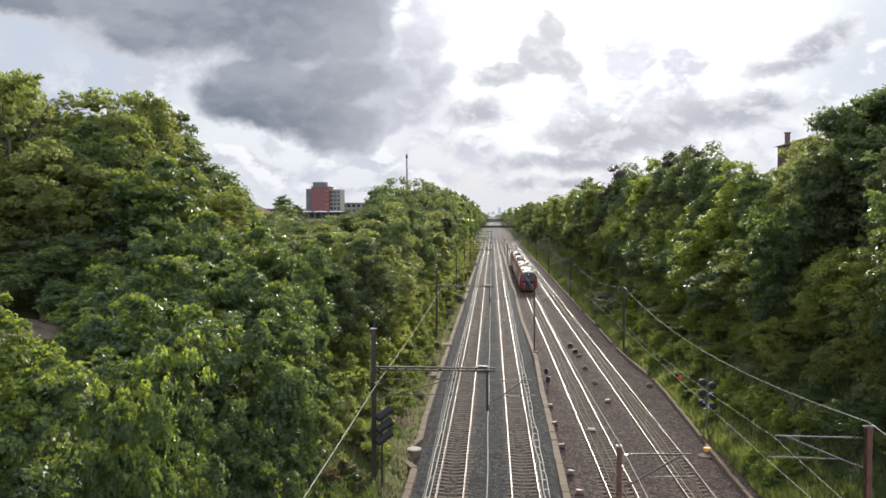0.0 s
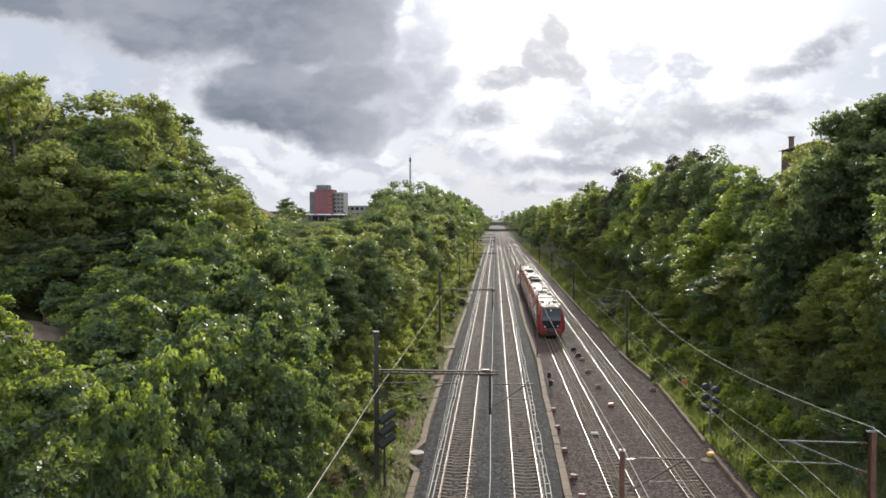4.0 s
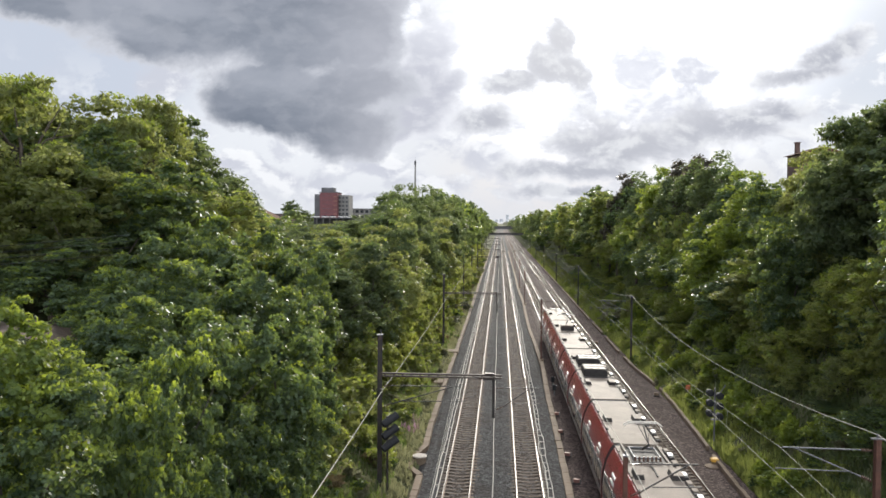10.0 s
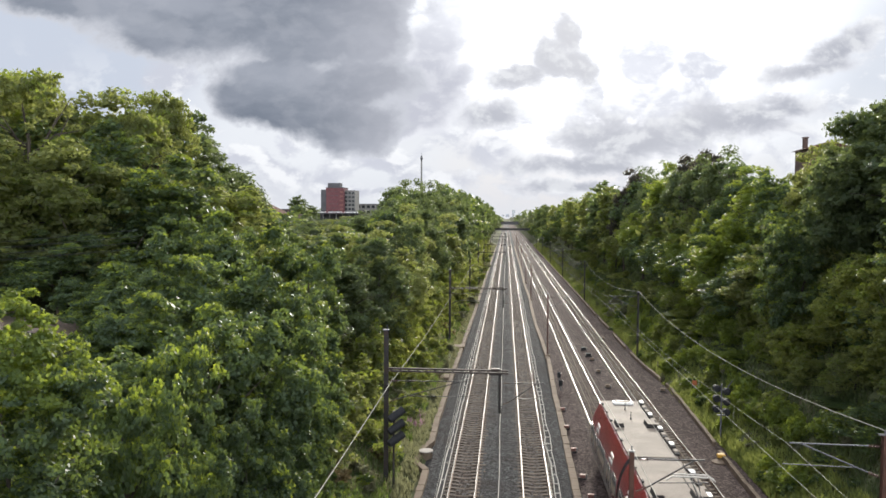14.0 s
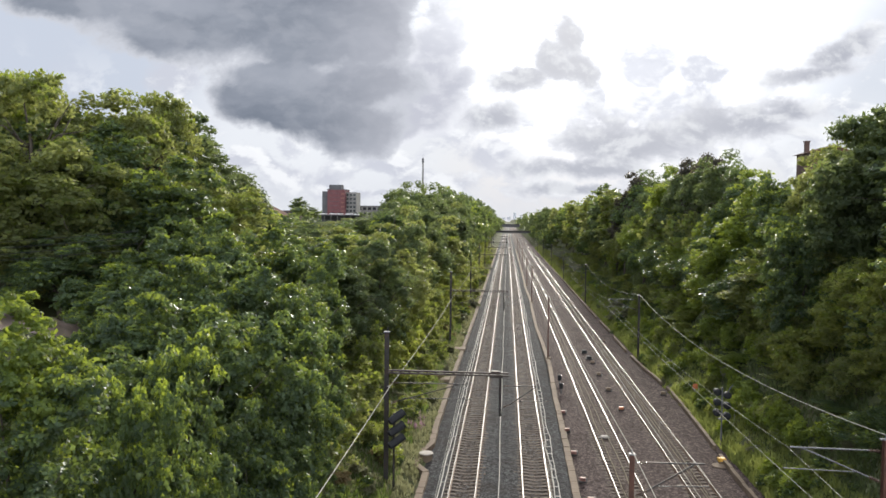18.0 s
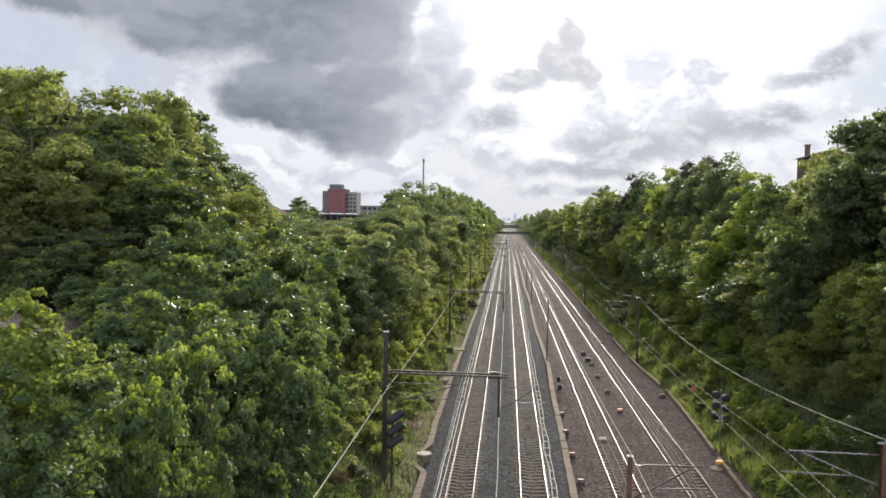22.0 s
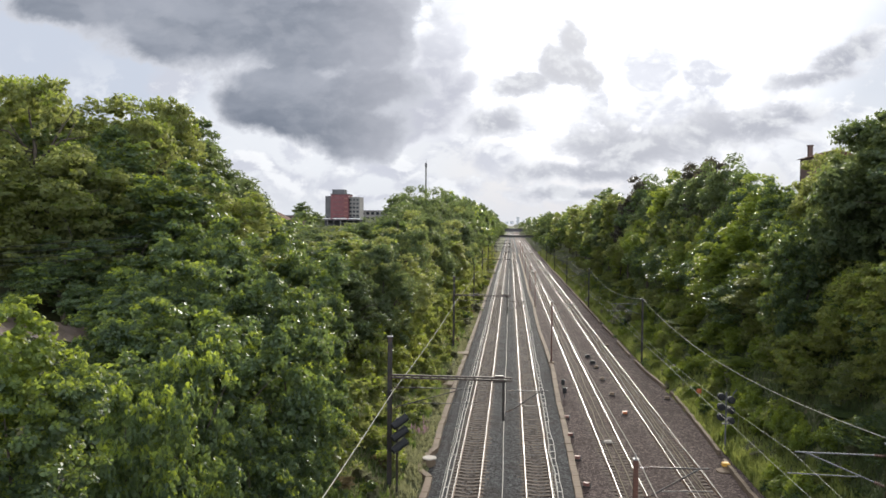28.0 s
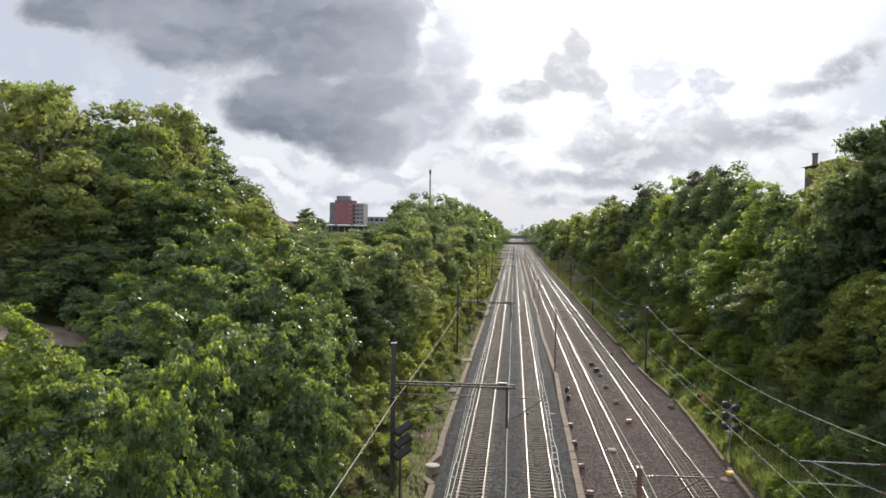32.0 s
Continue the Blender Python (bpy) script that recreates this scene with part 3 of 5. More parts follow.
cable_pair(2.93, 3.22, 26, 300, 0.8, 0.16, "two pale cables strapped beside the rail", 2)
cable_pair(-3.72, -3.48, 26, 300, 0.8, 0.07, "two pale cables strapped beside the outer rail", 4)
cable_pair(6.95, 7.45, 26, 240, 0.8, 0.14, "two loose pale cables between the rails", 0, M_CABLE_DULL)
cable_pair(11.5, 11.7, 26, 240, 0.8, 0.08, "two dull yellowish cables between the rails", 0, M_CABLE_DULL)
solid("ground_cable", Shape().tube([(-0.30 + 0.03 * math.sin(y * 0.3), y, -0.13) for y in range(26, 400, 3)], 0.03, 4), M_CABLE, "single pale cable between two tracks", "cable", "cables on the ballast")

# ---------------------------------------------------------------- overhead line


def h_beam(sh, x, y, z0, z1, w=0.26, d=0.26, t=0.02):
    sh.box(x, y - d / 2, (z0 + z1) / 2, w, t, z1 - z0)
    sh.box(x, y + d / 2, (z0 + z1) / 2, w, t, z1 - z0)
    sh.box(x, y, (z0 + z1) / 2, t, d - t, z1 - z0)
    return sh


def insulator(p, q, parent, n=5, r=0.075):
    """A rod with sheds from p to q."""
    sh = Shape()
    p, q = Vector(p), Vector(q)
    sh.tube([p, q], 0.02, 6)
    for i in range(n):
        c = p.lerp(q, (i + 0.6) / (n + 0.2))
        d = (q - p).normalized() * 0.02
        sh.tube([c - d, c, c + d], [0.025, r, 0.025], 8)
    part("insulator", sh, M_INSULATOR, parent)


def cantilever(parent, x0, x1, y, z, mat, reach=0.25):
    """Tie and strut with insulators from a support at x0 to the wire at x1, as seen on the line."""
    s = 1 if x1 > x0 else -1
    insulator((x0 + 0.1 * s, y, z + 0.95), (x0 + 0.55 * s, y, z + 0.97), parent)
    part("tie_bar", Shape().tube([(x0 + 0.5 * s, y, z + 0.97), (x1 + reach * s, y, z + 1.0)], 0.03, 6), mat, parent)
    insulator((x0 + 0.1 * s, y, z - 0.25), (x0 + 0.5 * s, y, z - 0.08), parent)
    part("strut", Shape().tube([(x0 + 0.5 * s, y, z - 0.08), (x1 - 0.2 * s, y, z + 0.98)], 0.032, 6), mat, parent)
    part("steady_arm", Shape().tube([(x0 + 0.9 * s, y, z + 0.10), (x1 + reach * 2 * s, y, z + 0.16)], 0.022, 6), mat, parent)


LEFT_MASTS = (-6, 43.3, 93.4, 145.2, 188.4, 237.4, 288, 338, 388)
MID_POLES = (28.9, 87.0, 145.5, 183, 240, 297, 355)
RIGHT_MASTS = (31.0, 87.4, 146.3, 203, 260, 318, 376)


def left_mast(y, boom):
    m = thing("catenary_mast", pose(-6.72, y, bank(-6.72) - 0.3), "dark steel mast with a boom over the tracks" if boom else "dark steel mast beside the track", "catenary mast", "masts along the west bank")
    z = 9.0 - (bank(-6.72) - 0.3)
    g = bank(-6.72) - 0.3
    part("column", h_beam(Shape(), 0, 0, -0.4, z, 0.24, 0.26), M_STEEL_DARK, m)
    part("cap", Shape().box(0, 0, z + 0.02, 0.34, 0.36, 0.05, 0.01).tube([(0.05, 0, z), (0.05, 0, z + 0.35)], 0.02, 5), M_STEEL_GREY, m)
    part("foundation", Shape().box(0, 0, 0.0, 0.8, 0.8, 0.5, 0.05), M_CONCRETE, m)
    zb = 6.75 - g
    if boom:
        sh = Shape()
        for dz in (-0.07, 0.07):
            sh.box(3.45, dz * 0.3, zb + dz, 6.95, 0.16, 0.085)
        for i in range(14):
            sh.box(0.3 + i * 0.5, 0.05, zb, 0.1, 0.05, 0.2)
        part("boom", sh, M_STEEL_BROWN, m, "brown steel boom of two channels")
        part("bracket", Shape().box(6.2, 0, zb - 0.16, 0.75, 0.1, 0.06).box(6.2, 0, zb + 0.16, 0.5, 0.2, 0.08), M_STEEL_DARK, m)
        part("drop_tube", Shape().tube([(6.45, 0, zb), (6.45, 0, zb - 2.35)], 0.075, 8), M_STEEL_DARK, m)
        cantilever(m, 6.5, 8.58 + 0.1, 0, 5.15 - g, M_STEEL_DARK)
    cantilever(m, 0.12, 4.36, 0, 5.15 - g, M_STEEL_DARK)
    part("bracket", Shape().box(0.1, -0.2, 5.95 - g, 0.12, 0.4, 0.06), M_STEEL_DARK, m)
    return m


for i, y in enumerate(LEFT_MASTS):
    left_mast(y, i != 3)


def mid_pole(y, lean=0.0):
    p = thing("catenary_pole", pose(4.74, y, -0.4), "slim brown steel pole between the tracks with a bracket arm", "catenary pole", "poles between the tracks")
    part("column", h_beam(Shape(), 0, 0, 0, 7.2, 0.16, 0.18, 0.018), M_STEEL_RUST, p)
    part("foundation", Shape().box(0, 0, 0.2, 0.6, 0.6, 0.5, 0.05), M_CONCRETE, p)
    part("cap", Shape().box(0, 0, 7.22, 0.22, 0.24, 0.05).tube([(0, 0, 7.2), (0, 0, 7.4)], 0.03, 6), M_STEEL_GREY, p)
    cantilever(p, 0.08, 2.5, 0, 5.95, M_STEEL_DARK, 0.15)
    return p


def right_mast(y):
    p = thing("catenary_mast", pose(14.75, y, bank(14.75) - 0.2), "dark steel mast at the foot of the east bank", "catenary mast", "masts along the east bank")
    g = bank(14.75) - 0.2
    part("column", h_beam(Shape(), 0, 0, -0.3, 7.1 - g, 0.2, 0.22), M_STEEL_RUST if y < 60 else M_STEEL_DARK, p)
    part("foundation", Shape().box(0, 0, 0.0, 0.7, 0.7, 0.4, 0.05), M_CONCRETE, p)
    part("cap", Shape().box(0, 0, 7.12 - g, 0.5, 0.12, 0.06).tube([(0, 0, 7.1 - g), (0, 0, 7.3 - g)], 0.04, 6), M_STEEL_GREY, p)
    cantilever(p, -0.1, -3.35, 0, 5.7 - g, M_STEEL_GREY)
    return p


for y in MID_POLES:
    mid_pole(y)
for y in RIGHT_MASTS:
    right_mast(y)


def wire(name, supports, x, z, sag, r, label, stagger=0.0, mat=M_WIRE):
    pts = []
    for i, (a, b) in enumerate(zip(supports[:-1], supports[1:])):
        for k in range(12):
            f = k / 12
            sx = stagger * ((-1) ** i * (1 - f) + (-1) ** (i + 1) * f)
            pts.append((x + sx, a + (b - a) * f, z - sag * 4 * f * (1 - f)))
    pts.append((x, supports[-1], z))
    return solid(name, Shape().tube(pts, r, 5), mat, label, "overhead wire", "overhead wires", smooth=True)


def full_line(supports, x, zc, zm, sag):
    wire("contact_wire", supports, x, zc, 0.03, 0.010, "taut contact wire over the track", 0.18)
    wire("messenger_wire", supports, x, zm, sag, 0.008, "messenger wire that sags between masts", 0.1)
    dr = thing("dropper_wires", pose(0, 0, 0), "thin droppers between messenger and contact wire", "overhead wire", "overhead wires")
    for i, (a, b) in enumerate(zip(supports[:4], supports[1:5])):
        for k in range(1, 8):
            f = k / 8
            s = (-1) ** i * (1 - 2 * f)
            part("dropper", Shape().tube([(x + 0.1 * s, a + (b - a) * f, zm - sag * 4 * f * (1 - f)), (x + 0.18 * s, a + (b - a) * f, zc)], 0.006, 4), M_WIRE, dr)


full_line(LEFT_MASTS, TRACKS[0], 5.3, 6.15, 0.5)
full_line(LEFT_MASTS, TRACKS[1], 5.3, 6.15, 0.5)
full_line((-28,) + MID_POLES, TRACKS[2], 5.55, 6.5, 0.6)
full_line((-26,) + RIGHT_MASTS, TRACKS[3] - 0.3, 5.65, 6.7, 0.7)
wire("feeder_wire", LEFT_MASTS, -6.5, 5.95, 0.25, 0.022, "pale feeder wire carried on the masts")
wire("feeder_wire", (-28,) + MID_POLES, 4.74, 6.95, 0.35, 0.012, "pale feeder wire along the pole tops")
wire("feeder_wire", (-26,) + RIGHT_MASTS, 14.75, 7.28, 1.45, 0.018, "heavy pale feeder wire sagging between mast tops")

# ---------------------------------------------------------------- signals and small trackside things


def hooded_head(parent, x, y, z, turn, pitch=-6):
    """A round signal lamp housing with a long hood."""
    R = pose(x, y, z, 0, 0, turn) @ pose(0, 0, 0, pitch, 0, 0)
    sh = Shape()
    ring = lambda r, d, up=0.0: [tuple(R @ Vector((r * math.cos(w), d, r * math.sin(w) + up))) for w in np.linspace(0, 2 * math.pi, 13)[:-1]]
    sh.loft([ring(0.12, -0.30), ring(0.20, -0.26), ring(0.225, 0.0), ring(0.225, 0.72), ring(0.20, 0.72), ring(0.20, 0.05)])
    part("lamp_head", sh, M_BLACK, parent, "black lamp head with a long hood")


def left_signal():
    s = thing("railway_signal", pose(-6.15, 42.4, bank(-6.15) - 0.1), "black three-lamp signal on a thin post", "signal", "signals")
    g = bank(-6.15) - 0.1
    part("post", Shape().tube([(0, 0, -0.3), (0, 0, 4.6 - g)], 0.06, 8), M_STEEL_DARK, s)
    for k in range(3):
        hooded_head(s, -0.02, -0.1, 4.28 - g - k * 0.68, -58, 30)
        part("bracket", Shape().box(0, 0, 4.28 - g - k * 0.68, 0.12, 0.25, 0.1), M_STEEL_DARK, s)


def right_signal():
    s = thing("railway_signal", pose(15.0, 54.6, bank(15.0) - 0.1), "cluster of six round black lamp heads on a post", "signal", "signals")
    g = bank(15.0) - 0.1
    part("post", Shape().tube([(0, 0, -0.3), (0, 0, 4.0 - g)], 0.06, 8), M_STEEL_GREY, s)
    for k in range(3):
        z = 3.55 - g - k * 0.72
        for dx, dz in ((-0.32, 0.12), (0.36, -0.1)):
            c = Shape()
            rr = lambda r, d: [(dx + r * math.cos(w), d, z + dz + r * math.sin(w)) for w in np.linspace(0, 2 * math.pi, 15)[:-1]]
            c.loft([rr(0.10, -0.16), rr(0.25, -0.12), rr(0.26, 0.02), rr(0.19, 0.06), rr(0.19, 0.45), rr(0.17, 0.45), rr(0.17, 0.0)])
            part("lamp_head", c, M_BLACK, s, "round black lamp head seen from behind")
        part("bracket", Shape().box(0, 0.02, z, 0.8, 0.06, 0.07), M_STEEL_GREY, s)
    part("bracket", Shape().box(0, 0.02, 1.55 - g + 0.25, 0.5, 0.2, 0.08).tube([(0.3, 0, 3.6 - g), (0.75, 0.1, 4.2 - g)], 0.03, 5), M_STEEL_GREY, s)


left_signal()
right_signal()

man = thing("manhole_shaft", pose(-5.08, 49.75, -0.3), "round concrete shaft with a pale lid beside the trough", "manhole")
part("shaft", Shape().tube([(0, 0, -0.2), (0, 0, 0.42)], 0.42, 20), M_CONCRETE, man, smooth=False)
part("lid", Shape().tube([(0, 0, 0.42), (0, 0, 0.48), (0, 0, 0.5)], [0.47, 0.47, 0.43], 20), M_PALE_CONCRETE, man, "pale concrete lid")

yb = thing("track_cabinet", pose(13.95, 50.9, -0.3), "small box with a yellow lid beside a round slab", "cabinet")
part("slab", Shape().tube([(-0.15, -0.5, -0.1), (-0.15, -0.5, 0.15)], 0.5, 16), M_CONCRETE, yb)
part("housing", Shape().box(0.1, 0, 0.16, 0.40, 0.36, 0.34, 0.06), M_CONCRETE, yb)
part("lid", Shape().box(0.1, 0, 0.40, 0.50, 0.46, 0.2, 0.06), M_YELLOW, yb)


def track_unit(x, y, mat, label, size=0.34):
    u = thing("track_unit", pose(x, y, -0.22, 0, 0, (x * 37 + y * 11) % 40 - 20), label, "track equipment", "units beside the rails")
    part("base", Shape().box(0, 0, 0.05, size * 1.6, size, 0.12, 0.02), M_UNDER, u)
    part("housing", Shape().box(0, 0, 0.05 + size * 0.4, size * 1.2, size * 0.8, size * 0.6, 0.05), mat, u)
    part("lid", Shape().box(0, 0, 0.07 + size * 0.72, size * 1.3, size * 0.9, 0.05, 0.02), mat, u)
    part("lug", Shape().tube([(size * 0.8, 0, 0.05), (size * 0.8, 0, 0.3)], 0.03, 6), M_STEEL_GREY, u)


for x, y in ((4.72, 46.3), (4.63, 51.6), (4.6, 57.2), (4.85, 43.0), (4.7, 62.5)):
    track_unit(x, y, M_REDBROWN, "small red-brown trackside unit on the stones", 0.29)
track_unit(9.6, 64.4, M_ORANGE, "orange trackside unit between the tracks", 0.30)
for x, y in ((9.45, 71.5), (9.4, 78.5), (9.5, 85.0), (14.2, 70.5), (12.5, 100.0)):
    track_unit(x, y, M_CONCRETE, "pale pinkish trackside unit between the tracks", 0.34)
for x, y in ((9.35, 87.5), (9.2, 91.5)):
    track_unit(x, y, M_BLACK, "black trackside unit between the tracks", 0.45)
wb = thing("track_magnet", pose(7.17, 55.9, -0.16), "white box fixed between the rails", "track equipment")
part("housing", Shape().box(0, 0, 0.08, 0.54, 0.38, 0.14, 0.04), M_PALE_CONCRETE, wb)
part("base", Shape().box(0, 0, -0.02, 0.8, 0.3, 0.08), M_UNDER, wb)
for x, y in ((5.15, 73.6), (5.05, 70.0)):
    d = thing("dwarf_signal", pose(x, y, -0.4), "low trackside signal with a dark head on a short post", "signal", "dwarf signals")
    part("post", Shape().tube([(0, 0, 0), (0, 0, 0.75)], 0.05, 6), M_STEEL_GREY, d)
    part("head", Shape().box(0, 0, 0.9, 0.34, 0.25, 0.5, 0.05), M_BLACK, d)
    part("hood", Shape().box(0.1, 0.2, 1.05, 0.2, 0.25, 0.05), M_WHITE, d)
sg = thing("marker_sign", pose(15.9, 66.0, bank(15.9)), "small red marker on a thin post in the grass", "sign")
part("post", Shape().tube([(0, 0, -0.1), (0, 0, 1.2)], 0.03, 6), M_STEEL_GREY, sg)
part("plate", Shape().box(0, -0.03, 1.25, 0.4, 0.03, 0.4, 0.01), M_ORANGE, sg)
slab = thing("concrete_slab", pose(-5.9, 73.0, bank(-5.9)), "pale concrete slab in the verge", "slab", "slabs in the verge")
part("plate", Shape().box(0, 0, 0.1, 1.3, 1.6, 0.25, 0.04), M_CONCRETE, slab)
copy_thing(slab, pose(-5.4, 91.0, bank(-5.4) + 0.05))

# ---------------------------------------------------------------- bridges and far buildings


def road_bridge(y, x0, x1, z0, z1, label):
    b = thing("road_bridge", pose(0, y, 0), label, "bridge", "bridges over the line")
    part("deck", Shape().box((x0 + x1) / 2, 3, (z0 + z1) / 2, x1 - x0, 7, z1 - z0), M_FACADE_DARK, b, "dark steel deck")
    part("parapet", Shape().box((x0 + x1) / 2, -0.6, z1 + 0.3, x1 - x0, 0.1, 0.6), M_STEEL_DARK, b)
    n = int((x1 - x0) / 2.5)
    for i in range(n + 1):
        part("stiffener", Shape().box(x0 + (x1 - x0) * i / n, -0.72, (z0 + z1) / 2 + 0.4, 0.12, 0.14, z1 - z0 + 0.6), M_STEEL_DARK, b)
    for x in (x0 + 1, x1 - 1):
        part("pier", Shape().box(x, 3, (z0 - 0.5) / 2, 1.0, 5, z0 + 0.5), M_FACADE_GREY, b)


road_bridge(494, -15, 31, 6.6, 7.4, "dark steel road bridge across the cutting")
road_bridge(860, -14, 30, 6.4, 9.2, "far road bridge across the cutting")


def block(name, x, y, w, d, h, z, mat, label, category, storeys, bays, wmat=M_GLASS_DARK, group="", turn=0):
    """A building with rows of real windows on the side that faces the line."""
    b = thing(name, pose(x, y, z, 0, 0, turn), label, category, group)
    part("wall", Shape().box(0, 0, h / 2, w, d, h), mat, b)
    part("roof", Shape().box(0, 0, h + 0.2, w + 0.5, d + 0.5, 0.4), M_FACADE_DARK, b)
    for i in range(storeys):
        for k in range(bays):
            part("window", Shape().box(-w / 2 + w * (k + 0.5) / bays, -d / 2 - 0.02, h * (i + 0.55) / storeys, w / bays * 0.62, 0.12, h / storeys * 0.5), wmat, b)
    return b


tower = block("apartment_tower", -111.0, 503, 11.5, 14, 21.0, 12.2, M_FACADE_RED, "red-fronted apartment tower with grey wings", "apartment tower", 0, 1)
for o in list(tower.children):
    if o.name.startswith("window"):
        bpy.data.objects.remove(o)
part("stair_tower", Shape().box(-7.6, 1, 10.0, 4.0, 13, 20.0), M_FACADE_DARK, tower, "dark side wing")
part("wing", Shape().box(8.9, 4, 9.8, 7.2, 14, 19.6), M_FACADE_GREY, tower, "grey wing with windows")
part("penthouse", Shape().box(-1.6, 1, 22.6, 8.0, 8, 3.6), M_FACADE_DARK, tower, "dark roof storey")
for i in range(7):
    for k in range(3):
        part("window", Shape().box(6.6 + k * 2.3, -3.05, 2.2 + i * 2.6, 1.5, 0.12, 1.3), M_GLASS_DARK, tower)
    part("balcony", Shape().box(4.3, -7.2, 1.6 + i * 2.8, 2.0, 0.5, 1.0), M_REDBROWN, tower, "red-brown balcony front")
    part("window", Shape().box(-1.2, -7.03, 2.6 + i * 2.7, 6.5, 0.1, 0.16), M_FACADE_DARK, tower)
block("apartment_house", -89, 540, 31, 12, 11.0, 12.2, M_FACADE_GREY, "low long apartment house behind trees", "apartment house", 3, 9, group="far houses")
block("apartment_house", -152, 520, 22, 12, 7, 12.2, M_BRICK, "low brick house behind trees", "house", 2, 7, group="far houses")


def gable_house(x, y, w, d, h, roof, z, wall, label, chimney=None, turn=0):
    b = thing("house", pose(x, y, z, 0, 0, turn), label, "house", "houses behind the trees")
    part("wall", Shape().box(0, 0, h / 2, w, d, h), wall, b)
    sh = Shape()
    sh.loft([[(-w / 2 - 0.4, yy, h), (w / 2 + 0.4, yy, h), (0, yy, h + roof)] for yy in (-d / 2 - 0.4, d / 2 + 0.4)])
    part("roof", sh, M_TILE_ROOF, b)
    for k in (-0.25, 0.25):
        win = part("window", Shape().box(k * w, -d / 2 - 0.03, h * 0.6, 1.2, 0.12, 1.4), M_GLASS_DARK, b)
        part("window_frame", Shape().box(k * w, -d / 2 - 0.02, h * 0.6 - 0.8, 1.5, 0.2, 0.1), M_WHITE, win)
    if chimney:
        part("chimney", Shape().box(chimney, 0, h + roof * 0.55, 0.5, 0.5, 1.9, 0.05).box(chimney, 0, h + roof * 0.55 + 1.0, 0.62, 0.62, 0.14), M_BRICK, b)


gable_house(37.2, 95, 5.0, 4, 11.5, 0.9, 12.0, M_BRICK, "brick house with a chimney above the trees", -2.1)
gable_house(-49.0, 150, 9, 12, 3.6, 2.4, 12.0, M_FACADE_GREY, "house with a grey gable behind tall trees")
gable_house(-185, 520, 16, 12, 5.0, 5.0, 12.2, M_BRICK, "far house with a tiled roof")
mast = thing("radio_tower", pose(-77, 700, 12.3), "slender pale tower with a wider head", "tower")
part("shaft", Shape().tube([(0, 0, 0), (0, 0, 54)], [1.0, 0.6], 10), M_FACADE_GREY, mast)
part("head", Shape().tube([(0, 0, 53), (0, 0, 54), (0, 0, 56.5), (0, 0, 57.2)], [0.6, 1.0, 1.0, 0.6], 12), M_FACADE_DARK, mast)
part("spire", Shape().tube([(0, 0, 57), (0, 0, 60)], [0.25, 0.08], 6), M_STEEL_GREY, mast)
for x, w, h, y in ((28, 11, 27, 3000), (52, 9, 17, 3050), (5, 14, 11, 3100), (68, 22, 10, 3100), (-14, 12, 9, 3080)):
    block("tower_block", x, y, w, 12, h, 12, M_HAZE_FAR, "tower block on the skyline, coloured pale for haze", "tower block", 6, 3, M_FACADE_GREY, "skyline towers")
# added deck, itself unseen, that lifts the cars to their height
deck = thing("parking_deck", pose(-102.5, 468, 12.0), "low concrete parking deck added under the cars", "parking deck")
part("slab", Shape().box(0, 0, 4.6, 26, 14, 0.4, 0.05), M_FACADE_DARK, deck)
part("back_wall", Shape().box(0, 6.6, 2.2, 26, 0.4, 4.4), M_FACADE_DARK, deck)
for i in range(7):
    part("column", Shape().box(-12 + 4 * i, -6.5, 2.2, 0.4, 0.4, 4.4), M_FACADE_GREY, deck)
for i in range(5):
    c = thing("parked_car", pose(-112 + i * 5.0, 466 + (i % 2) * 3, 16.8, 0, 0, 90), "pale parked car on a deck behind the trees", "car", "parked cars")
    part("body", Shape().loft([[(-0.85, y, 0.3), (0.85, y, 0.3), (0.88, y, zt), (-0.88, y, zt)] for y, zt in ((-2.1, 0.7), (-1.2, 0.85), (1.4, 0.9), (2.1, 0.75))]), M_WHITE, c)
    part("cabin", Shape().loft([[(-0.8, y, 0.85), (0.8, y, 0.85), (0.62, y, zt), (-0.62, y, zt)] for y, zt in ((-1.3, 0.9), (-0.6, 1.42), (1.0, 1.45), (1.8, 0.95))]), M_GLASS_DARK, c)
    for wx in (-0.8, 0.8):
        for wy in (-1.35, 1.35):
            part("wheel", Shape().tube([(wx - 0.1, wy, 0.32), (wx + 0.1, wy, 0.32)], 0.32, 10), M_RUBBER, c)


for i in range(4):
    pts = [(-60 + 42 * f, 36.5, 12.9 + 0.30 * i + 0.9 * (2 * f - 1) * f - 0.5 * math.sin(math.pi * f)) for f in (0, 0.2, 0.4, 0.6, 0.8, 1.0)]
    solid("line_wire", Shape().tube(pts, 0.012, 4), M_BLACK, "thin dark line wire strung among the trees", "overhead wire", "line wires among trees")

# ---------------------------------------------------------------- the train
ROOF_Z = 3.86


def section(y, k=1.0, kz=1.0, drop=0.0):
    """The body's cross section at y: bulging sides that lean in to a flat roof."""
    half = ((1.30, 0.42), (1.62, 0.60), (1.78, 1.05), (1.80, 1.75), (1.74, 2.45), (1.60, 3.05), (1.40, 3.50), (1.22, 3.76), (1.0, 3.84))
    pts = [(x * k, y, 0.42 + (z - 0.42) * kz + drop) for x, z in half]
    return pts + [(-x, yy, z) for x, yy, z in reversed(pts)]


def side_x(z):
    return float(np.interp(z, (0.42, 0.6, 1.05, 1.75, 2.45, 3.05, 3.5, 3.76), (1.30, 1.62, 1.78, 1.80, 1.74, 1.60, 1.40, 1.22)))


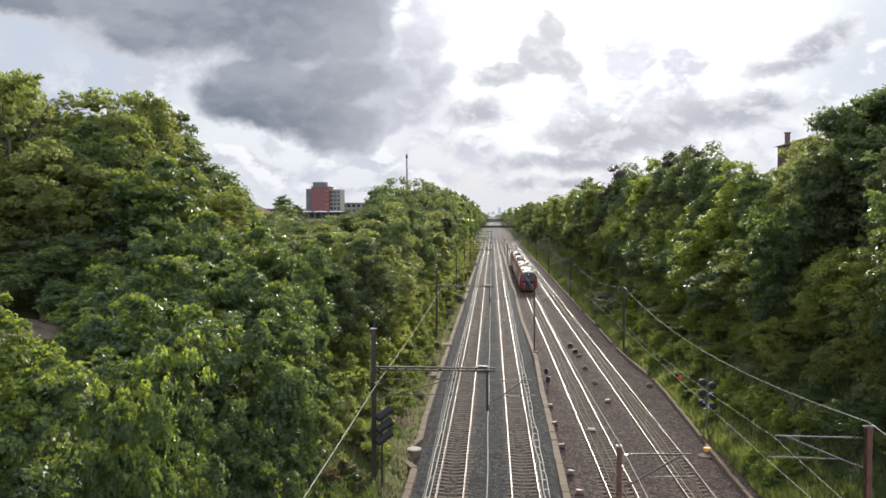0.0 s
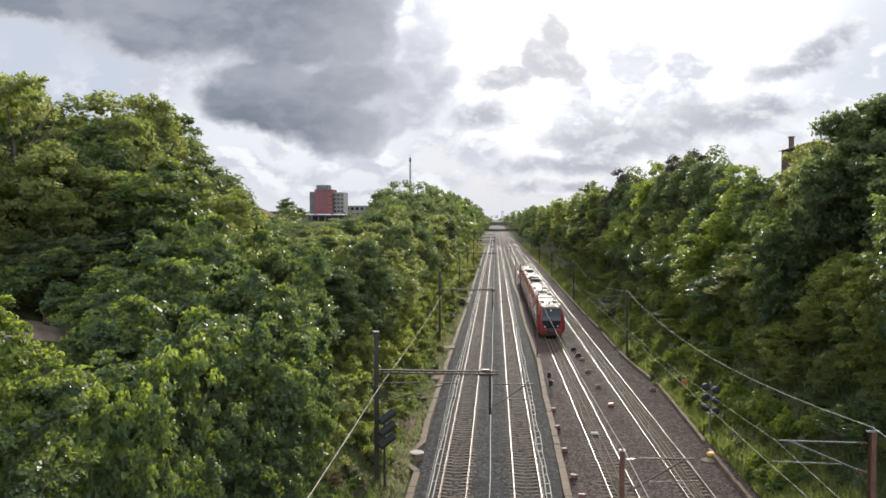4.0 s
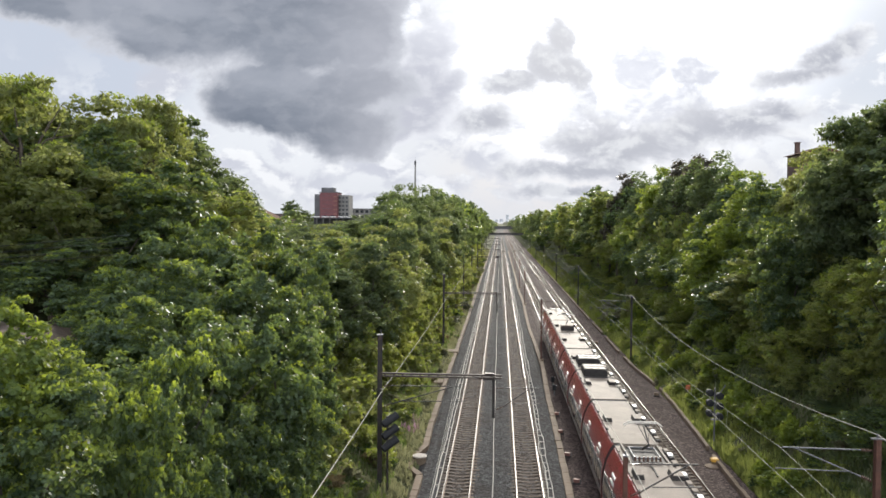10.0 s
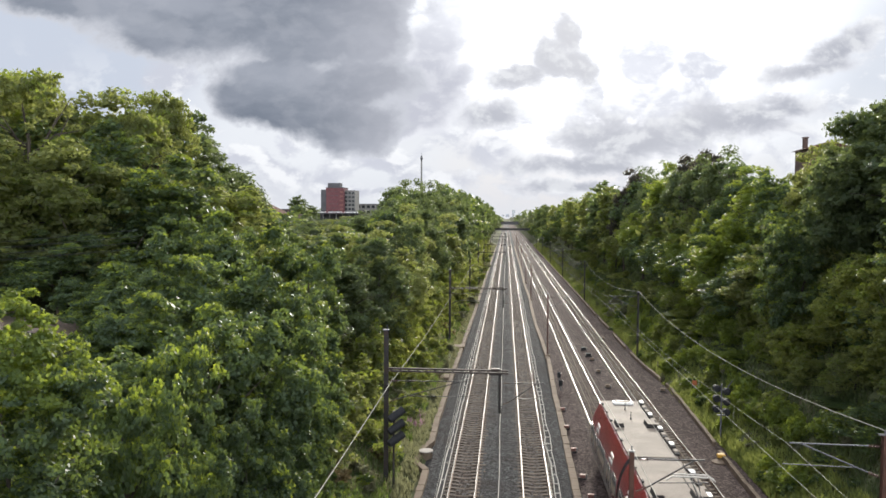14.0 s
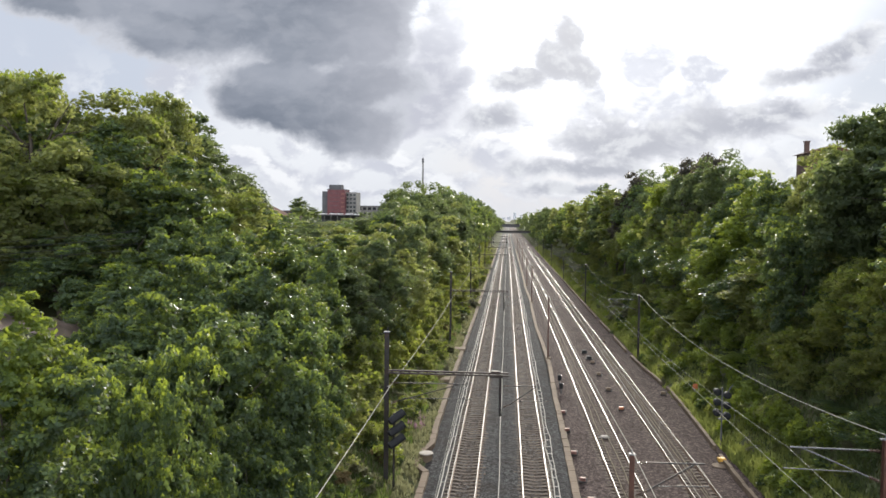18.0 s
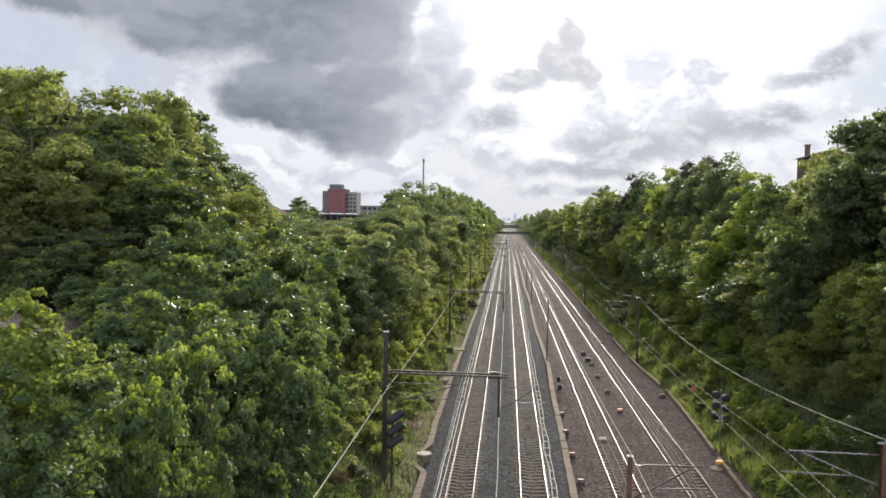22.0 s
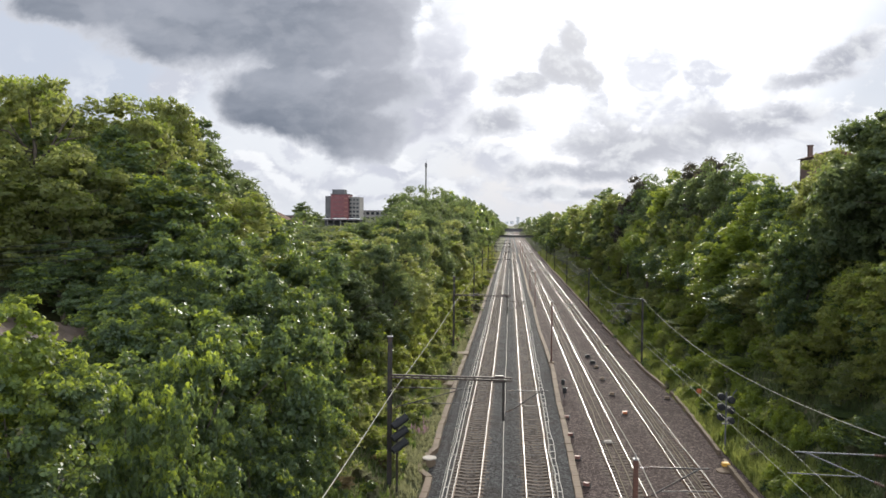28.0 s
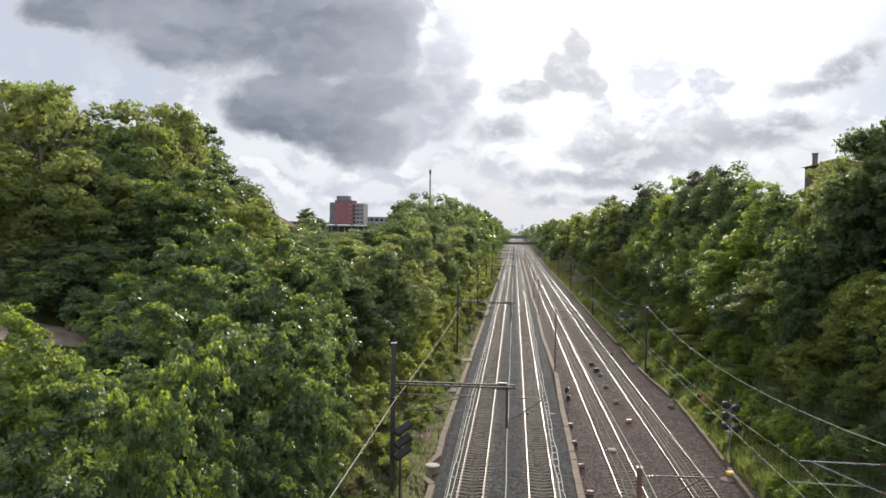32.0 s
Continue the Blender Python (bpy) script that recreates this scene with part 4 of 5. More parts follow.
def side_panel(y0, y1, z0, z1, out, s):
    """A thin panel that follows the curved side s between two heights."""
    zs = np.linspace(z0, z1, 4)
    rings = []
    for y in (y0, y1):
        rings.append([(s * (side_x(z) + out), y, z) for z in zs] + [(s * (side_x(z) - 0.03), y, z) for z in zs[::-1]])
    return Shape().loft(rings)


def make_train():
    tr = thing("train", pose(7.24, 154.5, 0), "red suburban train with a pale roof and dark front window", "train")
    lengths = [11.0, 10.1, 10.1, 10.3, 10.1, 10.2, 10.2, 11.7]
    y = 0.0
    for i, L in enumerate(lengths):
        a, b = y + (0.25 if i else 0.0), y + L - (0.25 if i < 7 else 0.0)
        rings = [section(yy) for yy in (a, (a + b) / 2, b)]
        if i == 0:
            rings = [section(-0.62, 0.80, 0.36), section(-0.60, 0.84, 0.52), section(-0.42, 0.92, 0.66), section(0.0, 0.985, 0.985), section(0.5, 1.0, 1.0)] + rings[1:]
        if i == 7:
            rings = rings[:-1] + [section(b - 0.5), section(b, 0.985, 0.985), section(b + 0.42, 0.92, 0.66), section(b + 0.6, 0.84, 0.52), section(b + 0.62, 0.80, 0.36)]
        body = part("car_body", Shape().loft(rings), M_RED, tr, "red car body", smooth=False)
        # pale roof sheet with side gutters
        part("roof_panel", Shape().box(0, (a + b) / 2, ROOF_Z, 2.36, b - a - 0.02, 0.06, 0.02), M_ROOF, body, "pale grey roof sheet")
        for s in (-1, 1):
            # glazed fields, and grey ones that paint the reflections along the dirty sides
            n = 2
            for k in range(n):
                c = a + (b - a) * (k + 0.5) / n
                part("door", side_panel(c - 0.75, c + 0.75, 0.62, 2.75, 0.012, s), M_TRAIN_GREY, body, "grey double door")
                for d in (-0.37, 0.37):
                    part("door_window", side_panel(c + d - 0.26, c + d + 0.26, 1.45, 2.45, 0.02, s), M_GLASS_DARK, body)
                for z0 in (2.72, 3.0):
                    part("door_strip", side_panel(c - 0.55, c + 0.4, z0, z0 + 0.13, 0.02, s), M_WHITE, body, "white strip above the door")
            for k in range(3):
                w0 = a + 0.35 + (b - a) * k / 2 - (0.0 if k == 0 else 1.5 if k == 1 else 2.05)
                w1 = w0 + (1.35 if k != 1 else 2.9)
                part("side_window", side_panel(w0, min(w1, b - 0.3), 1.35, 2.6, 0.014, s), M_GLASS_DARK, body, "tinted side window")
            part("side_field", side_panel(a + 0.15, b - 0.15, 1.3, 2.5, 0.008, s), M_TRAIN_GREY, body, "field round the windows, grey for its reflections")
            part("skirt", side_panel(a + 0.2, b - 0.2, 0.45, 1.3, 0.010, s), M_TRAIN_GREY, body, "lower panel, grey for its reflections")
        # vents along the roof edges: a dense row on one side, small ones on the other
        yy, k = a + 0.7, 0
        while yy < b - 0.5:
            tall = 0.20 if k % 3 == 1 else 0.13
            vent = part("roof_vent", Shape().box(1.20, yy, ROOF_Z + tall / 2, 0.24, 0.72, tall, 0.02), M_UNDER, body, "dark vent on the roof edge")
            part("vent_cap", Shape().box(1.21, yy + 0.1, ROOF_Z + tall + 0.02, 0.22, 0.46, 0.05, 0.015), M_WHITE if k % 3 == 1 else M_ROOF, vent)
            if k % 2 == 0:
                part("roof_vent", Shape().box(-1.16, yy, ROOF_Z + 0.06, 0.12, 0.30, 0.10, 0.02), M_UNDER if k % 4 else M_ROOF, body)
            yy, k = yy + 0.98, k + 1
        # a pair of low hoods in the middle of each car
        for hx, w in ((-0.84, 0.46), (0.88, 0.62)):
            mid = a + (b - a) * 0.5
            # dark sides under a pale lid: shade put into the colour
            hood = part("roof_hatch", Shape().loft([[(hx - w * p, mid - 0.55, ROOF_Z + z) for p, z in ((0.5, 0), (-0.5, 0), (-0.36, 0.24), (0.36, 0.24))], [(hx - w * p, mid + 0.55, ROOF_Z + z) for p, z in ((0.5, 0), (-0.5, 0), (-0.36, 0.24), (0.36, 0.24))]]), M_UNDER, body, "low roof hood, its sides coloured dark for shade")
            part("hatch_lid", Shape().box(hx, mid, ROOF_Z + 0.255, w * 0.78, 1.05, 0.03, 0.01), M_ROOF, hood)
        if i < 7:
            rr = [[(x * 0.992, yy, z * 1.004) for x, _, z in section(0)] for yy in (y + L - 0.26, y + L - 0.12, y + L, y + L + 0.12, y + L + 0.26)]
            for r_i in (1, 3):
                rr[r_i] = [(x * 0.965, yy, z - 0.03) for x, yy, z in rr[r_i]]
            part("bellows", Shape().loft(rr), M_RUBBER, tr, "black rubber gangway bellows")
            bog = part("bogie", Shape().box(0, y + L, 0.5, 2.2, 2.4, 0.4, 0.08).box(-0.95, y + L, 0.55, 0.2, 2.9, 0.25).box(0.95, y + L, 0.55, 0.2, 2.9, 0.25), M_UNDER, tr, "dark bogie frame")
            for s in (-0.753, 0.753):
                part("wheel", Shape().tube([(s - 0.06, y + L, 0.43), (s + 0.06, y + L, 0.43)], 0.43, 18), M_UNDER, bog)
        y += L
    cars = [o for o in tr.children if o.name.startswith("car_body")]

    def box_on(car, x, yy, z, sx, sy, sz, mat, name, label="", bev=0.04):
        return part(name, Shape().box(x, yy, ROOF_Z + z, sx, sy, sz, bev), mat, cars[car], label)

    # two cooling units, one on each side of a joint, with framed grilles on top
    for car, yy in ((3, 39.9), (4, 44.3)):
        unit_box = box_on(car, 0.05, yy, 0.28, 1.75, 2.1, 0.54, M_UNDER, "cooling_unit", "dark cooling unit with a pale framed grille", 0.05)
        part("grille", Shape().box(0.05, yy, ROOF_Z + 0.565, 1.6, 1.9, 0.03), M_STEEL_GREY, unit_box)
        for k in range(4):
            part("grille_bar", Shape().box(-0.72 + k * 0.513, yy, ROOF_Z + 0.595, 0.07, 1.95, 0.05), M_ROOF, unit_box)
        for k in range(3):
            part("grille_bar", Shape().box(0.05, yy - 0.95 + k * 0.95, ROOF_Z + 0.593, 1.6, 0.07, 0.045), M_ROOF, unit_box)
        box_on(car, 0.05, yy - 1.35, 0.035, 1.9, 0.5, 0.06, M_UNDER, "drip_tray", "thin dark plate before the cooling unit", 0.0)
    # front pantograph: an open well with a ring of insulators
    def pantograph(car, yy, bar_y, pale_box):
        z = ROOF_Z + (0.62 if pale_box else 0.30)
        if pale_box:
            base = box_on(car, 0.05, yy, 0.26, 1.35, 1.6, 0.5, M_UNDER, "pantograph_base", "boxy dark pantograph base with a pale lid", 0.05)
            part("lid", Shape().box(0.05, yy, ROOF_Z + 0.53, 1.3, 1.5, 0.05, 0.02), M_ROOF, base)
        else:
            base = box_on(car, 0.0, yy + 0.3, 0.04, 1.7, 2.6, 0.07, M_UNDER, "pantograph_base", "dark open well under the pantograph", 0.0)
            part("coaming", Shape().box(0, yy + 1.65, ROOF_Z + 0.12, 1.9, 0.12, 0.24).box(-0.9, yy + 0.3, ROOF_Z + 0.1, 0.1, 2.6, 0.2).box(0.9, yy + 0.3, ROOF_Z + 0.1, 0.1, 2.6, 0.2), M_ROOF, base)
            part("frame_tube", Shape().tube([(-0.62, yy - 0.7, ROOF_Z + 0.2), (0.62, yy - 0.7, ROOF_Z + 0.2), (0.62, yy + 1.1, ROOF_Z + 0.2), (-0.62, yy + 1.1, ROOF_Z + 0.2), (-0.62, yy - 0.7, ROOF_Z + 0.2)], 0.05, 6), M_STEEL_GREY, base)
        for k in range(7):
            part("insulator_post", Shape().tube([(-0.6 + k * 0.2, yy - 0.75, z - 0.25), (-0.6 + k * 0.2, yy - 0.75, z)], [0.06, 0.04], 8), M_INSULATOR, base)
        bar_z = 5.42
        knee = (0, yy - 0.9, (z + bar_z) / 2)
        part("lower_arm", Shape().tube([(0, yy + 0.7, z - 0.05), knee], 0.055, 8), M_STEEL_DARK, base)
        part("upper_arm", Shape().tube([knee, (0, bar_y, bar_z)], 0.035, 6).tube([knee, (-0.3, bar_y, bar_z)], 0.02, 5).tube([knee, (0.3, bar_y, bar_z)], 0.02, 5), M_STEEL_DARK, base)
        bar = [(-0.95, bar_z - 0.16), (-0.7, bar_z), (0.7, bar_z), (0.95, bar_z - 0.16)]
        for d in (-0.14, 0.14):
            part("collector_bar", Shape().tube([(x, bar_y + d, zz) for x, zz in bar], 0.035, 6), M_CABLE, base, "pale collector bar")
        part("roof_cable", Shape().tube([(0, yy - 1.0, ROOF_Z + 0.12), (0.06, yy - 2.2, ROOF_Z + 0.06), (0.02, yy - 3.0, ROOF_Z + 0.06)], 0.045, 5), M_UNDER, base)

    pantograph(1, 18.9, 19.7, False)
    pantograph(6, 63.9, 65.0, True)
    for car, yy in ((0, 0.75), (7, 83.0)):
        box_on(car, 0.1, yy, 0.08, 1.25, 0.62, 0.16, M_WHITE, "roof_frame", "white roof frame")
        box_on(car, 0.1, yy, 0.165, 0.95, 0.36, 0.02, M_ROOF, "roof_frame_panel", bev=0)
    for car, yy in ((0, 2.2), (0, 3.6), (7, 79.2), (7, 81.4)):
        part("aerial", Shape().tube([(0, yy, ROOF_Z), (0, yy, ROOF_Z + 0.12), (0, yy, ROOF_Z + 0.5)], [0.06, 0.03, 0.015], 6), M_BLACK, cars[car])
    # fronts
    for car, y0, s in ((0, 0.0, -1), (7, 83.7, 1)):
        front = cars[car]
        rings = []
        for z, yo, hw in ((1.72, 0.64, 1.10), (2.2, 0.62, 1.20), (2.68, 0.45, 1.22), (3.2, 0.25, 1.18), (3.72, 0.05, 1.04)):
            rings.append([(-hw, y0 + s * (yo + 0.02), z), (hw, y0 + s * (yo + 0.02), z), (hw, y0 + s * (yo - 0.12), z), (-hw, y0 + s * (yo - 0.12), z)])
        part("windscreen", Shape().loft(rings), M_GLASS_DARK, front, "large dark windscreen")
        part("brow", Shape().box(0, y0 - s * 0.05, 3.80, 2.2, 0.28, 0.12, 0.04), M_ROOF, front, "pale edge above the windscreen")
        for x in (-0.82, 0.82):
            part("headlamp_panel", Shape().box(x, y0 + s * 0.56, 1.42, 0.62, 0.16, 0.4, 0.05), M_BLACK, front)
            part("headlight", Shape().tube([(x, y0 + s * 0.56, 1.42), (x, y0 + s * 0.67, 1.42)], 0.06, 12), M_LAMP if s < 0 else M_ORANGE, front, "round headlight")
        part("headlight", Shape().tube([(0, y0 + s * 0.1, 3.45), (0, y0 + s * 0.22, 3.45)], 0.07, 12), M_LAMP if s < 0 else M_GLASS_DARK, front, "small top lamp")
        part("lamp_mask", Shape().box(0, y0 + s * 0.57, 1.46, 1.9, 0.13, 0.5, 0.05), M_GLASS_DARK, front, "black mask between the headlights")
        part("bumper", Shape().box(0, y0 + s * 0.58, 0.92, 2.5, 0.26, 0.30, 0.08), M_RED, front)
        part("coupler_recess", Shape().box(0, y0 + s * 0.60, 0.86, 1.15, 0.26, 0.62, 0.06), M_UNDER, front, "dark recess round the coupler")
        part("apron", Shape().box(0, y0 + s * 0.40, 0.42, 2.6, 0.3, 0.55, 0.06), M_UNDER, front, "dark lower apron")
        part("coupler", Shape().box(0, y0 + s * 0.75, 0.78, 0.5, 0.5, 0.36, 0.06).tube([(-0.12, y0 + s * 0.95, 0.8), (-0.12, y0 + s * 1.1, 0.8)], 0.1, 8), M_UNDER, front, "dark automatic coupler")
        part("wiper", Shape().tube([(0.1, y0 + s * 0.69, 1.72), (0.55, y0 + s * 0.62, 2.35)], 0.02, 4), M_BLACK, front)
        bog = part("bogie", Shape().box(0, y0 - s * 2.2, 0.5, 2.2, 2.6, 0.4, 0.08), M_UNDER, tr)
        for x in (-0.753, 0.753):
            for d in (-1.0, 1.0):
                part("wheel", Shape().tube([(x - 0.06, y0 - s * 2.2 + d, 0.43), (x + 0.06, y0 - s * 2.2 + d, 0.43)], 0.43, 18), M_UNDER, bog)
    return tr


train = make_train()

# ---------------------------------------------------------------- plants


def unit(v):
    return v / np.maximum(np.linalg.norm(v, axis=1, keepdims=True), 1e-6)


def leaf_quads(rng, centres, normals, size, long=1.25, corners=4, jitter=0.75):
    """Leaf shapes at the centres, roughly facing the normals: bent rhombs near by, single triangles farther off."""
    n = len(centres)
    nn = unit(unit(normals) + rng.normal(0, jitter, (n, 3)))
    a = unit(np.cross(nn, rng.normal(0, 1, (n, 3))))
    b = np.cross(nn, a)
    s = (size * rng.uniform(0.6, 1.3, n))[:, None]
    tip, side = a * s * long * 0.5, b * s * 0.42
    lift = nn * s * 0.10
    if corners == 3:
        return np.stack([centres - tip * 0.9 + side * 1.25, centres + tip * 1.25, centres - tip * 0.9 - side * 1.25], axis=1)
    return np.stack([centres - tip, centres + side - tip * 0.1 - lift, centres + tip, centres - side - tip * 0.1 - lift], axis=1)


YOUNG_LIT = {}


def crown_quads(seed, rx, rz, zc, clumps, leaves, size, lump=0.35, hang=0.5, inner=0.08, clump_r=0.26, corners=4, low=-0.75, tall=0.75, jitter=0.75, fresh=0.55, boughs=0, spread=0.3, shoots=0.08, rise=1.15):
    """A crown of leaf tufts: tufts sit on a lumpy egg, or on the boughs that bulge from it, with gaps between."""
    rng = np.random.default_rng(seed)
    d = unit(rng.normal(0, 1, (clumps, 3)))
    d[:, 2] = np.where(d[:, 2] < low, -d[:, 2] * 0.5, d[:, 2])
    d = unit(d)
    rad = np.array([0.80 + lump * noise.noise(Vector(p) * 1.6 + Vector((seed * 3.1, 0, 0))) + 0.18 * noise.noise(Vector(p) * 4.0) for p in d])
    rad *= np.clip(rng.normal(0.88, 0.13, clumps), 0.55, 1.0)
    base = d * rad[:, None] * np.array([rx, rx, rz]) + np.array([0, 0, zc])
    if boughs:
        # bough ends first, then tufts over the outer and upper side of each bough, some of them on shoots that stick out
        own = rng.integers(0, boughs, clumps)
        out_way = unit(d[:boughs] + np.array([0, 0, 0.55]))
        size_b = spread * rx * rng.uniform(0.6, 1.25, boughs)
        hub = base[:boughs] * np.array([0.86, 0.86, 1.0])
        e = unit(unit(rng.normal(0, 1, (clumps, 3))) + out_way[own] * 0.75)
        far_out = np.where(rng.uniform(0, 1, clumps) < shoots, rng.uniform(1.0, 1.4, clumps), rng.uniform(0.55, 1.0, clumps))
        base = hub[own] + e * (size_b[own] * far_out)[:, None] * np.array([1, 1, rise])
        d = e
    tender = (far_out > 0.72) & (rng.uniform(0, 1, boughs) < fresh)[own] if boughs else rng.uniform(0, 1, clumps) < fresh
    cr = clump_r * rx * rng.uniform(0.55, 1.3, clumps)
    per = rng.integers(int(leaves * 0.6), int(leaves * 1.4), clumps)
    out, young = [], []
    for c, r, k, ax, soft_tuft in zip(base, cr, per, d, tender):
        p = unit(rng.normal(0, 1, (k, 3)))
        p[:, 2] = p[:, 2] * 0.75 + 0.22
        q = p * (rng.uniform(0.3, 1.0, k) ** 0.45 * np.where(rng.uniform(0, 1, k) > 0.85, 1.3, 1.0))[:, None] * r * np.array([1, 1, tall])
        q[:, 2] -= hang * (np.linalg.norm(q[:, :2], axis=1) ** 2) / max(r, 0.01) * 0.6
        # upper leaves take the paler colour: new growth, and light painted on tuft tops
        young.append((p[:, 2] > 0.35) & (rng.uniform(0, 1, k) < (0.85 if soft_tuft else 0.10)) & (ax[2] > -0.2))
        out.append(leaf_quads(rng, c + q, p + ax * 0.6 + np.array([0, 0, 0.45]), size, corners=corners, jitter=jitter))
    k = int(sum(per) * inner)
    YOUNG_LIT[seed] = np.concatenate(young + [np.zeros(k, dtype=bool)])
    p = unit(rng.normal(0, 1, (k, 3))) * (rng.uniform(0, 1, (k, 1)) ** 0.5) * 0.68
    out.append(leaf_quads(rng, p * np.array([rx, rx, rz]) + np.array([0, 0, zc]), p, size * 1.3, corners=corners))
    return np.concatenate(out)


def trunk_shape(seed, height, r0, rx, zc, rz, limbs=7):
    """A tapered, bent trunk with limbs that climb into the crown."""
    rng = random.Random(seed)
    sh = Shape()
    top = zc + rz * 0.6
    pts = [(rng.uniform(-0.2, 0.2) * f * 2, rng.uniform(-0.2, 0.2) * f * 2, top * f) for f in (0, 0.12, 0.3, 0.5, 0.75, 1.0)]
    pts[0] = (0, 0, -0.6)
    sh.tube(pts, [r0 * 1.3, r0, r0 * 0.85, r0 * 0.7, r0 * 0.4, r0 * 0.12], 8)
    for i in range(limbs):
        f = rng.uniform(0.3, 0.8)
        w = i * 2.4 + rng.uniform(-0.4, 0.4)
        b = Vector((0, 0, top * f))
        e = Vector((math.cos(w) * rx * 0.75, math.sin(w) * rx * 0.75, zc + rz * rng.uniform(-0.2, 0.55)))
        m = b.lerp(e, 0.5) + Vector((0, 0, rx * 0.12))
        sh.tube([b, m, e], [r0 * 0.42, r0 * 0.25, r0 * 0.07], 6)
    return sh


HEIGHT = {}
TIPS = {"maple_leaf": M_LEAF_YOUNG_LIT, "olive_leaf": M_LEAF_YOUNG_LIT, "dark_leaf": M_LEAF, "warm_leaf": M_LEAF_YOUNG_LIT}


def plant(name, seed, rx, rz, zc, clumps, leaves, size, mat, label, category, group, r0=0.22, limbs=7, **kw):
    t = thing(name, pose(0, 0, -60), label, category, group)
    part("trunk", trunk_shape(seed, zc + rz, r0, rx, zc, rz, limbs), M_BARK, t, "bark-covered trunk with limbs", smooth=True)
    q = crown_quads(seed, rx, rz, zc, clumps, leaves, size, **kw)
    HEIGHT[t.name] = float(np.quantile(q[:, :, 2].max(axis=1), 0.997))
    part("crown", quads_mesh("crown", q, mat, YOUNG_LIT[seed], TIPS.get(mat.name, mat)), None, t, "leafy crown")
    return t


def put(proto, x, y, top, s, rng, z=None, sz=None):
    """Stand a copy of a prototype so that its top reaches the height given."""
    g = bank(x) - 0.25 if z is None else z
    h = (top - g) / HEIGHT[proto.name]
    m = pose(x, y, g, rng.uniform(-3, 3), rng.uniform(-3, 3), rng.uniform(0, 360)) @ Matrix.Diagonal((s, s * rng.uniform(0.9, 1.1), h, 1))
    return copy_thing(proto, m)


# prototypes; the real trees are copies of them
WOOD = "trees of the cutting"
MID = [plant("broadleaf_tree", 11 + i, 3.9, 7.2, 7.4, 225, 36, 0.265, m, lab, "tree", WOOD, lump=0.5, hang=0.15, corners=3, clump_r=0.185, boughs=30, spread=0.35, fresh=0.2, shoots=0.06, tall=0.95, rise=1.25, jitter=0.5) for i, (m, lab) in enumerate((
    (M_LEAF_OLIVE, "green broadleaf tree with a full uneven crown"), (M_LEAF, "fresh green broadleaf tree on the bank"),
    (M_LEAF_DARK, "dark green broadleaf tree with a dense crown"), (M_LEAF_YOUNG_LIT, "light green broadleaf tree with yellowish leaves")))]
COPPER = plant("broadleaf_tree", 17, 3.9, 7.2, 7.4, 250, 42, 0.245, M_LEAF_COPPER, "very dark brownish-green tree above the bank", "tree", WOOD, lump=0.4, hang=0.15, corners=3, clump_r=0.19, boughs=26, spread=0.36, fresh=0.0, jitter=0.5)
AIRY = plant("broadleaf_tree", 47, 3.9, 6.6, 6.8, 210, 40, 0.17, M_LEAF_OLIVE, "tall green tree with a thin airy top", "tree", WOOD, lump=0.3, hang=0.2, corners=3, clump_r=0.13, boughs=34, spread=0.28, shoots=0.3, tall=0.7, inner=0.02, limbs=12)
FAR = [plant("broadleaf_tree", 31 + i, 4.0, 8.4, 8.8, 96, 24, 0.56, m, lab, "tree", WOOD, lump=0.4, hang=0.15, limbs=3, corners=3, clump_r=0.23) for i, (m, lab) in enumerate((
    (M_LEAF, "green broadleaf tree far along the cutting"), (M_LEAF_DARK, "dark green tree far along the cutting"), (M_LEAF_OLIVE, "olive green tree far along the cutting")))]
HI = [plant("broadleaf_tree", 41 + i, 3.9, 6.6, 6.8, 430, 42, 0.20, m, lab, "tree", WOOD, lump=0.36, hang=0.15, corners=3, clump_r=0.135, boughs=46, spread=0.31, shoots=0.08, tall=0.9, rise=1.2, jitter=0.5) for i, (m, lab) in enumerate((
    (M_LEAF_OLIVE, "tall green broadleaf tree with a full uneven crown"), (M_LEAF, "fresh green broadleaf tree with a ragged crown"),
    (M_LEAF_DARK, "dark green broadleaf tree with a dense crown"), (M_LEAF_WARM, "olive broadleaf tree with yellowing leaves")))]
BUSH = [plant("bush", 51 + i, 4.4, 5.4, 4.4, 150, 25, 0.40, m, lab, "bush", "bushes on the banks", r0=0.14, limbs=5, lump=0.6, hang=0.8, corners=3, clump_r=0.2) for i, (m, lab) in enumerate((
    (M_LEAF_YOUNG_LIT, "dense light green bush on the bank"), (M_LEAF_OLIVE, "green bush in the shade of the bank"), (M_LEAF_WARM, "olive bush with yellowish shoots")))]
FINEBUSH = [plant("bush", 56 + i, 4.4, 5.4, 4.4, 250, 30, 0.25, m, lab, "bush", "bushes on the banks", r0=0.14, limbs=6, lump=0.6, hang=0.6, corners=3, clump_r=0.15, boughs=26, spread=0.36, jitter=0.6) for i, (m, lab) in enumerate((
    (M_LEAF_OLIVE, "dense green bush on the near bank"), (M_LEAF, "fresh green bush with pale shoots on the near bank")))]
BRAMBLE = [plant("bramble", 66 + i, 4.4, 5.0, 4.0, 70, 24, 0.56, m, lab, "bramble", "brambles on the verges", r0=0.08, limbs=5, lump=0.6, hang=0.9, corners=3, clump_r=0.24) for i, (m, lab) in enumerate((
    (M_LEAF_OLIVE, "low green bramble at the foot of the bank"), (M_LEAF_YOUNG_LIT, "bramble coloured light green for the sun")))]
